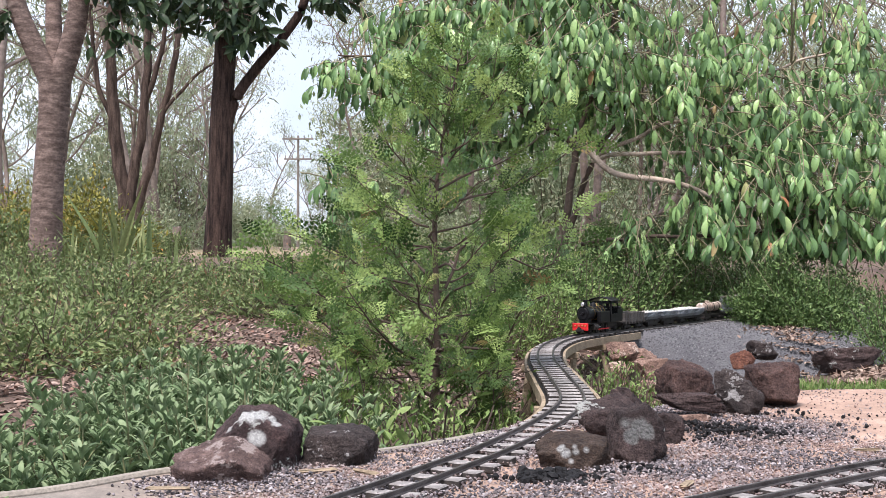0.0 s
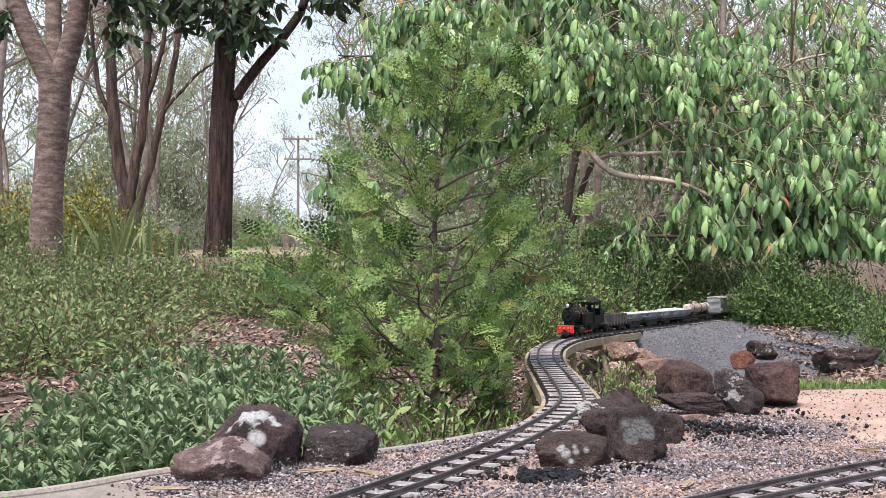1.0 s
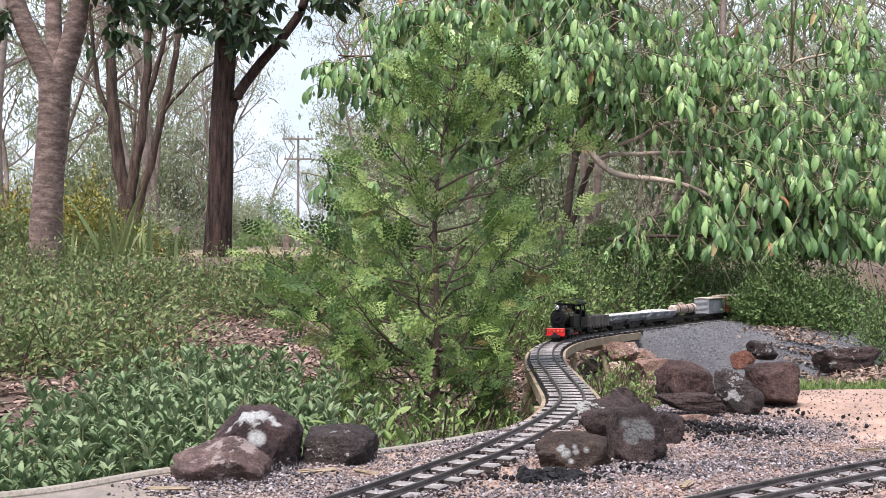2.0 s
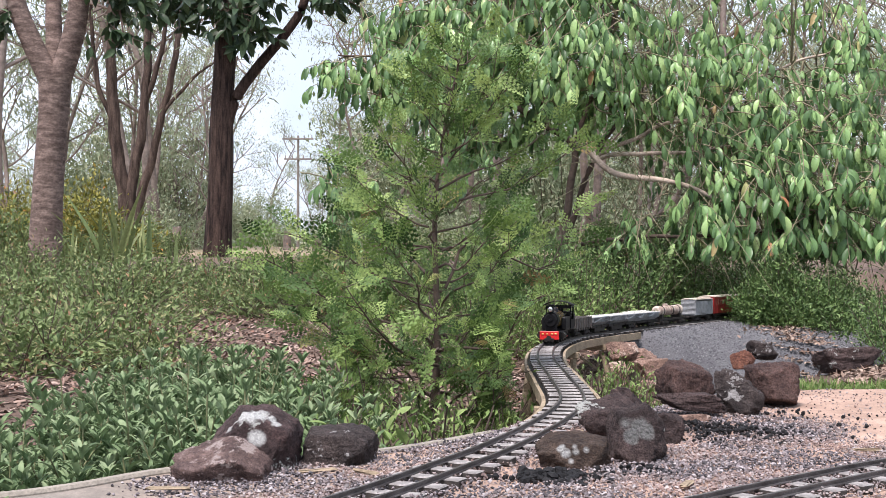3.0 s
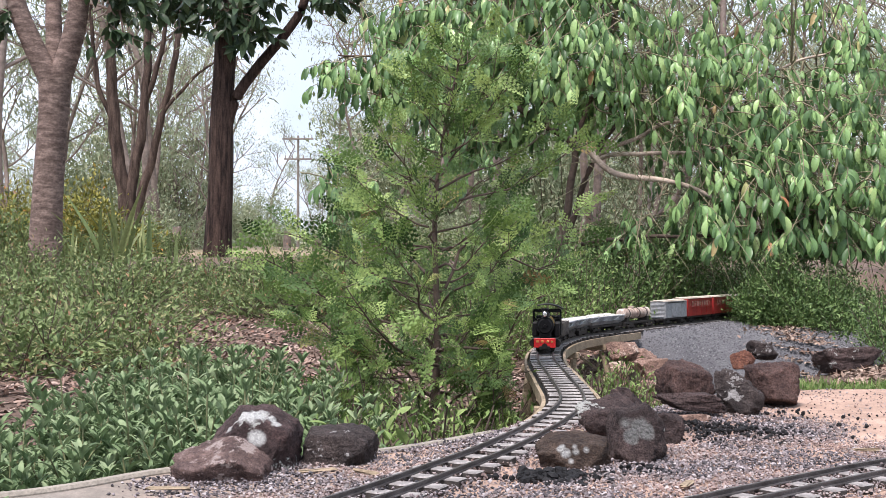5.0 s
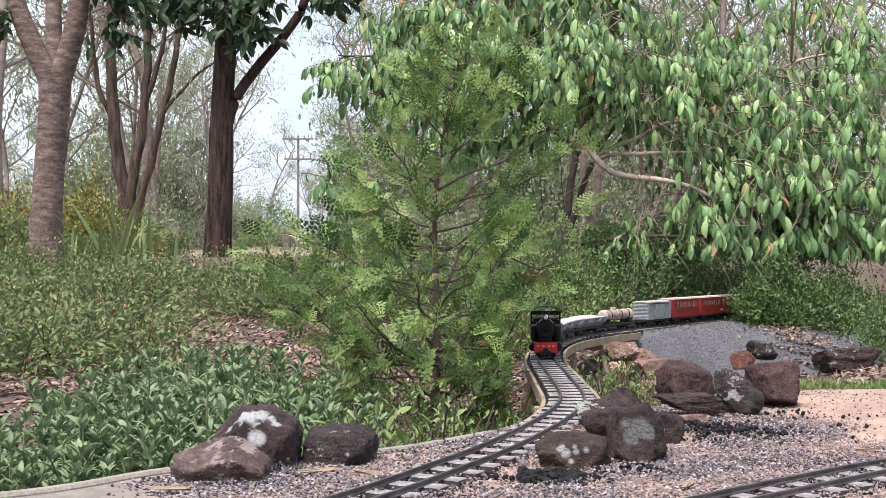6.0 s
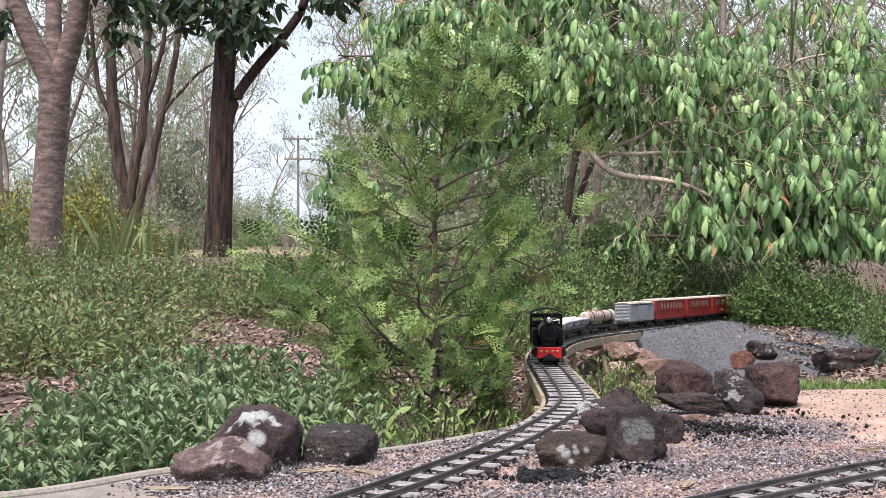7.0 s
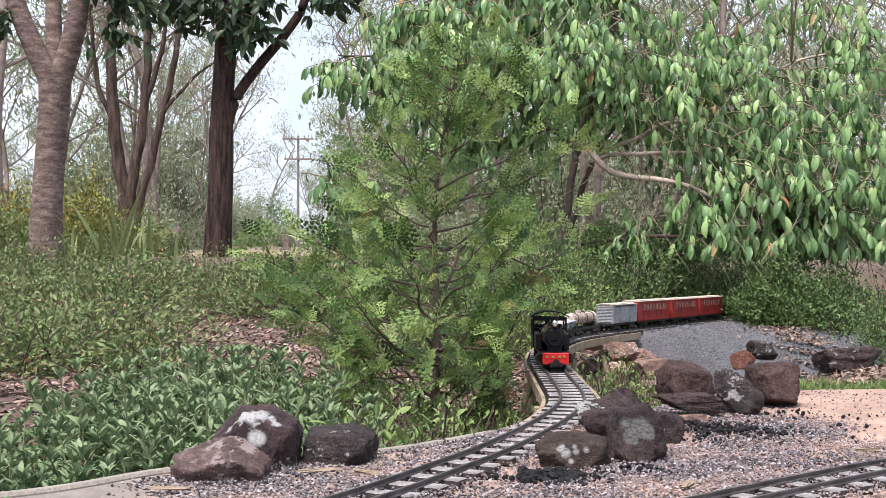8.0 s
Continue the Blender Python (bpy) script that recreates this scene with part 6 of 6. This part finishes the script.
def grow(r, a, d, length, rad, depth, lines, tips):
    """Branching limbs; the ends carry leaves."""
    n = 6
    pts = curve_points(a, d, length, 0.12, n, r)
    lines.append((pts, np.linspace(rad, rad * 0.55, n)))
    if depth == 0:
        tips.append((pts[-1], d, length))
        return
    for k in range(r.integers(2, 4)):
        u = r.uniform(0.45, 1.0)
        q = np.array([np.interp(u, np.linspace(0, 1, n), pts[:, i]) for i in range(3)])
        grow(r, q, unit(d + r.normal(size=3) * 0.5 + np.array([0, 0, 0.12])), length * r.uniform(0.55, 0.8), rad * 0.55, depth - 1, lines, tips)


def gum_template(seed, height, stems, leaves, spread=1.0):
    """Tall open gum: bare forking stems, thin drooping leaf clumps at the ends."""
    r = np.random.default_rng(seed)
    t = tagged(new("gum_tree"), "tall open grey gum tree in dry bushland", "tree", "gum trees of the bush")
    lines, tips = [], []
    for s in range(stems):
        top = np.array([r.normal() * height * 0.10 * spread, r.normal() * height * 0.10 * spread, height * r.uniform(0.65, 0.85)])
        pts = limb_points((r.normal() * 0.12 * (stems > 1), r.normal() * 0.1, -0.3), top, 0.35, 14, r)
        R = height * 0.0100 * (1 if stems == 1 else 0.75)
        lines.append((pts, np.linspace(R, R * 0.35, 14)))
        for k in range(9):
            u = 0.35 + 0.65 * k / 8
            q = np.array([np.interp(u, np.linspace(0, 1, 14), pts[:, i]) for i in range(3)])
            az = r.uniform(0, 6.28)
            grow(r, q, unit(np.array([math.cos(az), math.sin(az), r.uniform(0.5, 1.3)])), height * r.uniform(0.09, 0.17), R * 0.38, 2, lines, tips)
    V, F = tubes(lines, 6)
    soup("trunk", V, F, M_GUMBARK, t, True, "grey forking stems and branches")
    P, D, U, S = [], [], [], []
    for p, d, ln in tips:
        for _ in range(leaves):
            P.append(p + r.normal(size=3) * ln * np.array([0.42, 0.42, 0.30]))
            D.append(unit(np.array([0, 0, -0.8]) + r.normal(size=3) * 0.6))
            U.append(r.normal(size=3))
            S.append(r.uniform(0.09, 0.19))
    v, f = scatter(*blade(0.22, 0.2, 0.2, 2), np.array(P), frames_of(np.array(D), np.array(U)), S)
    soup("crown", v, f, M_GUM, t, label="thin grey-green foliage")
    return t


def build_gums():
    tm = [gum_template(101, 10, 1, 62), gum_template(102, 12, 2, 44), gum_template(103, 8, 3, 40, 1.6), gum_template(104, 11, 1, 70)]
    r = random.Random(12)
    spots = []
    for x, y in ((-7.6, 19), (-6.0, 23), (-9.4, 24), (-12.2, 27), (-7.4, 29), (-10.2, 36), (-1.7, 30), (-0.9, 22), (1.0, 24), (2.7, 20), (4.2, 23), (5.6, 19), (6.7, 24), (8.2, 21), (9.4, 27), (3.6, 30), (0.6, 33), (6.0, 34), (11.5, 33), (-15, 38), (-12.6, 44), (13.5, 37)):
        spots.append((x, y))
    while len(spots) < 100:
        y = r.uniform(40, 115)
        x = r.uniform(-0.5, 0.5) * y
        if -0.205 < x / y < -0.085 and y < 85:
            continue
        spots.append((x, y))
    plant_out(tm, spots, 0.1, (0.8, 1.25), 13)


def build_near_trees():
    r = np.random.default_rng(111)
    # smooth mottled tree with three rising limbs
    x, y = -2.89, 8.0
    z = float(ground_z(x, y))
    t = tagged(new("garden_tree"), "smooth mottled pinkish tree forking into rising limbs", "tree")
    t.location = (x, y, z)
    tr = np.array([(0, 0, -0.1), (0.0, 0, 0.05), (0.01, 0, 0.4), (0.03, 0, 0.8), (0.055, 0, 1.15), (0.065, 0, 1.42)])
    c, s = spline(tr, 0.05)
    V, F = tubes([(c, np.interp(s, [0, 0.15, 0.6, 1.2, 1.5], [0.135, 0.122, 0.108, 0.103, 0.115]))], 20)
    soup("trunk", V, F, M_MOTTLED, t, True, "mottled pink and grey bark")
    for pts, r0, r1 in (([(0.04, 0, 1.36), (-0.10, -0.02, 1.66), (-0.22, -0.05, 2.0), (-0.42, -0.1, 2.9)], 0.082, 0.045), ([(0.065, 0.02, 1.36), (0.02, 0.1, 1.7), (0.0, 0.15, 2.1), (0.05, 0.2, 3.0)], 0.066, 0.04), ([(0.09, 0, 1.36), (0.19, -0.02, 1.66), (0.26, -0.05, 2.0), (0.36, -0.1, 3.0)], 0.085, 0.05)):
        c, s = spline(pts, 0.06)
        V, F = tubes([(c, np.linspace(r0, r1, len(c)))], 14)
        soup("limb", V, F, M_MOTTLED, t, True)
    lines, P, D, U, S = [], [], [], [], []
    for a, b in (((0.26, -0.05, 2.05), (0.95, -0.2, 1.98)), ((0.28, -0.05, 2.3), (1.5, -0.3, 2.15)), ((0.3, 0, 2.3), (0.62, -0.2, 1.62)), ((-0.2, 0, 2.0), (-0.45, -0.1, 1.75)), ((0.3, 0, 2.5), (2.1, -0.3, 2.28))):
        pts = limb_points(a, b, 0.06, 10, r)
        lines.append((pts, np.linspace(0.016, 0.005, 10)))
        for k in range(34):
            u = r.uniform(0.3, 1)
            q = np.array([np.interp(u, np.linspace(0, 1, 10), pts[:, i]) for i in range(3)])
            e = q + r.normal(size=3) * np.array([0.10, 0.10, 0.07])
            lines.append((np.stack([q, (q + e) / 2 + np.array([0, 0, 0.01]), e]), np.array([0.004, 0.003, 0.002])))
            for _ in range(4):
                P.append(e)
                D.append(unit(np.array([0, 0, -0.7]) + r.normal(size=3) * 0.6))
                U.append(np.array([0, -1, 0.5]) + r.normal(size=3) * 0.6)
                S.append(r.uniform(0.07, 0.13))
    V, F = tubes(lines, 5)
    tagged(soup("branchwork", V, F, M_TWIG, t), kind="stuff")
    v, f = scatter(*blade(0.40, 0.2, 0.4, 4), np.array(P), frames_of(np.array(D), np.array(U)), S)
    soup("crown", v, f, M_DARKLEAF, t, True, "dark broad leaves")
    # dark furrowed tree with one forked limb
    x, y = -2.455, 12.0
    z = float(ground_z(x, y))
    t = tagged(new("ironbark_tree"), "dark furrowed-bark tree with one leaning forked limb", "tree")
    t.location = (x, y, z)
    c, s = spline([(0, 0, -0.15), (0, 0, 0.1), (0.03, 0, 0.8), (0.04, 0, 1.6), (0.08, 0, 2.4), (0.06, 0, 3.4), (0.1, 0, 4.6)], 0.06)
    V, F = tubes([(c, np.interp(s, [0, 0.3, 1.5, 3, 4.8], [0.175, 0.145, 0.128, 0.105, 0.07]))], 20)
    n = V.reshape(-1, 20, 3)
    k = 1 + 0.05 * np.sin(np.arange(20) * 2.5)[None, :, None] * np.sin(np.arange(len(n)) * 0.35)[:, None, None]
    cen = n.mean(1, keepdims=True)
    V = ((n - cen) * k + cen).reshape(-1, 3)
    soup("trunk", V, F, M_IRONBARK, t, True, "deeply furrowed dark bark")
    c, s = spline([(0.04, 0, 1.05), (0.09, 0, 1.40), (0.20, -0.02, 1.74), (0.42, -0.05, 2.05), (0.74, -0.1, 2.42), (0.94, -0.1, 2.75), (1.1, -0.1, 3.4)], 0.06)
    V, F = tubes([(c, np.linspace(0.066, 0.042, len(c)))], 12)
    soup("limb", V, F, M_IRONBARK, t, True)
    lines, P, D, U, S = [], [], [], [], []
    for a, b in (((0.06, 0, 2.9), (-0.75, -0.5, 2.65)), ((0.06, 0, 2.75), (0.55, -0.5, 2.42)), ((0.06, 0, 3.0), (0.2, -0.5, 2.6)), ((0.94, -0.1, 2.8), (1.3, -0.4, 2.75)), ((0.06, 0, 3.1), (-0.4, -0.5, 2.9)), ((0.06, 0, 3.1), (0.8, -0.6, 2.95))):
        pts = limb_points(a, b, 0.08, 10, r)
        lines.append((pts, np.linspace(0.02, 0.006, 10)))
        for k in range(40):
            u = r.uniform(0.25, 1)
            q = np.array([np.interp(u, np.linspace(0, 1, 10), pts[:, i]) for i in range(3)])
            e = q + r.normal(size=3) * np.array([0.15, 0.15, 0.11])
            lines.append((np.stack([q, (q + e) / 2 + np.array([0, 0, 0.02]), e]), np.array([0.006, 0.004, 0.003])))
            for _ in range(4):
                P.append(e)
                D.append(unit(np.array([0, 0, -0.6]) + r.normal(size=3) * 0.7))
                U.append(np.array([0, -1, 0.5]) + r.normal(size=3) * 0.6)
                S.append(r.uniform(0.11, 0.20))
    V, F = tubes(lines, 5)
    tagged(soup("branchwork", V, F, M_TWIG, t), kind="stuff")
    v, f = scatter(*blade(0.40, 0.2, 0.4, 4), np.array(P), frames_of(np.array(D), np.array(U)), S)
    soup("crown", v, f, M_DARKLEAF, t, True, "dark broad leaves")
    # many-stemmed tree behind
    x, y = -4.6, 16.0
    z = float(ground_z(x, y))
    t = tagged(new("multi_stem_tree"), "brown tree with several crooked rising stems", "tree")
    t.location = (x, y, z)
    for pts, r0 in (([(0, 0, -0.2), (0.0, 0, 0.55), (-0.13, 0, 1.48), (-0.21, 0, 2.2), (-0.26, 0, 4.4)], 0.115), ([(0.03, 0, 0.4), (0.12, 0, 1.32), (0.23, 0.1, 2.2), (0.28, 0.1, 3.7), (0.3, 0.1, 4.4)], 0.085), ([(0.12, 0, 0.0), (0.19, 0, 0.75), (0.38, 0, 1.48), (0.52, 0, 2.06), (0.76, 0, 3.2), (0.95, 0, 4.2)], 0.072),
                    ([(0.23, 0.1, 2.2), (0.42, 0.1, 2.8), (0.55, 0.1, 3.5), (0.6, 0.1, 4.3)], 0.045), ([(0.52, 0, 2.06), (0.8, 0, 2.4), (1.15, 0, 2.75), (1.6, 0, 2.95)], 0.03), ([(-0.18, 0, 1.9), (-0.42, 0, 2.5), (-0.52, 0, 3.3), (-0.5, 0, 4.4)], 0.04)):
        c, s = spline(pts, 0.12)
        c = c + np.stack([0.02 * wob(s, s * 0, 5.0, q + r0 * 40) for q in range(3)], 1)
        V, F = tubes([(c, np.linspace(r0, r0 * 0.45, len(c)))], 10)
        soup("stem", V, F, M_BROWNBARK, t, True)
    lines, tips = [], []
    for p in ((-0.28, 0, 3.6), (0.2, 0.1, 3.6), (0.72, 0, 4.2), (1.0, 0.1, 3.6), (-0.6, 0, 3.6), (1.5, 0, 2.5)):
        for _ in range(4):
            grow(r, np.array(p, float), unit(r.normal(size=3) + np.array([0, 0, 0.6])), 0.6, 0.02, 2, lines, tips)
    V, F = tubes(lines, 5)
    tagged(soup("branchwork", V, F, M_GUMBARK, t), kind="stuff")
    P, D, U, S = [], [], [], []
    for p, d, ln in tips:
        for _ in range(8):
            P.append(p + r.normal(size=3) * 0.2)
            D.append(unit(np.array([0, 0, -0.8]) + r.normal(size=3) * 0.6))
            U.append(r.normal(size=3))
            S.append(r.uniform(0.07, 0.14))
    v, f = scatter(*blade(0.22, 0.2, 0.2, 2), np.array(P), frames_of(np.array(D), np.array(U)), S)
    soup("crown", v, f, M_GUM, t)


def build_pole():
    x, y = -7.9, 60.0
    z = float(ground_z(x, y))
    t = tagged(new("power_pole"), "grey timber power pole with two crossarms", "power pole")
    t.location = (x, y, z)
    H = 7.6 - z
    part("pole", rod(bmesh.new(), (0, 0, -0.3), (0, 0, H), 0.085, 0.06, 12), M_POLE, t)
    for dz, w in ((0.15, 0.85), (1.25, 0.75)):
        arm = part("crossarm", box(bmesh.new(), -w, w, -0.16, -0.08, H - dz - 0.09, H - dz, 0.01), M_POLE, t)
        for k in (-0.9, -0.4, 0.4, 0.9):
            part("insulator", rod(bmesh.new(), (k * w, -0.14, H - dz), (k * w, -0.14, H - dz + 0.16), 0.032, 0.02, 8), M_POLE, arm)


def build_stumps():
    for x, y, w, h in ((-4.85, 20.0, 0.15, 0.50), (-3.55, 25.0, 0.17, 0.42), (-2.75, 24.0, 0.2, 0.36)):
        bm = rod(bmesh.new(), (0, 0, -0.1), (0.02, 0, h), w * 0.56, w * 0.48, 12)
        for v in bm.verts:
            v.co.x += random.uniform(-0.012, 0.012)
            v.co.z += random.uniform(-0.02, 0.02)
        ob = part("tree_stump", bm, M_GUMBARK)
        ob.location = (x, y, float(ground_z(x, y)))
        tagged(ob, "short weathered pinkish tree stump", "stump", "stumps in the dry ground")


def build_litter():
    """Bark mulch under the plants and dry leaves by the boulders."""
    tv = np.array([(-0.5, -0.16, 0.0), (0.1, -0.2, 0.05), (0.5, -0.06, 0.0), (0.5, 0.08, 0.02), (-0.05, 0.2, 0.07), (-0.5, 0.12, 0.0)])
    tf = np.array([(0, 1, 4, 5), (1, 2, 3, 4)])
    n = 62000
    x, y = rng.uniform(-3.2, 0.9, n), rng.uniform(1.1, 5.9, n)
    ok = (y > slab_edge_y(x) + 0.02)
    x, y = x[ok], y[ok]
    size = rng.uniform(0.010, 0.036, len(x))
    v, f = scatter(tv, tf, np.stack([x, y, ground_z(x, y) + 0.004], 1), random_turns(len(x), 0.35), size)
    tagged(soup("bark_mulch", v, f, M_CHIPS), "reddish brown bark mulch chips covering the soil", "mulch", kind="stuff")
    n = 24000
    x, y = rng.uniform(1.1, 2.4, n), rng.uniform(2.9, 5.6, n)
    dens = 0.9 * np.exp(-((x - 1.44 - 0.17 * (y - 4)) / 0.11) ** 2)
    ok = rng.uniform(0, 1, n) < dens
    x, y = x[ok], y[ok]
    zb = ground_z(x, y)
    v, f = scatter(tv, tf, np.stack([x, y, np.maximum(zb, BANKZ(x, y)) + 0.006], 1), random_turns(len(x), 0.4), rng.uniform(0.012, 0.032, len(x)))
    tagged(soup("leaf_litter", v, f, M_LITTER), "dry fallen leaves between boulders and bank", "leaf litter", kind="stuff")
    n = 9000
    x, y = rng.uniform(0.82, 2.6, n), rng.uniform(2.54, 2.74, n)
    tv, tf = blade(0.10, 0.3, 0.3, 3)
    d = unit(rng.normal(size=(n, 3)) * 0.35 + np.array([0, 0, 1.0]))
    v, f = scatter(tv, tf, np.stack([x, y, ground_z(x, y)], 1), frames_of(d, rng.normal(size=(n, 3))), rng.uniform(0.018, 0.045, n))
    tagged(soup("grass", v, f, M_GRASS), "short green lawn grass behind the slab", "grass", kind="stuff")


def BANKZ(x, y):
    """Height of the embankment's surface where it lies above the soil."""
    out = np.full(len(x), -9.0)
    P = BANK[::3, 2:].reshape(-1, 3)
    for i in range(len(x)):
        d = (P[:, 0] - x[i]) ** 2 + (P[:, 1] - y[i]) ** 2
        k = d.argmin()
        if d[k] < 0.01:
            out[i] = P[k, 2]
    return out


build_conifer()
build_droop()
build_low_plants()
build_straps()
build_near_trees()
build_gums()
build_pole()
build_stumps()
build_litter()


motions()
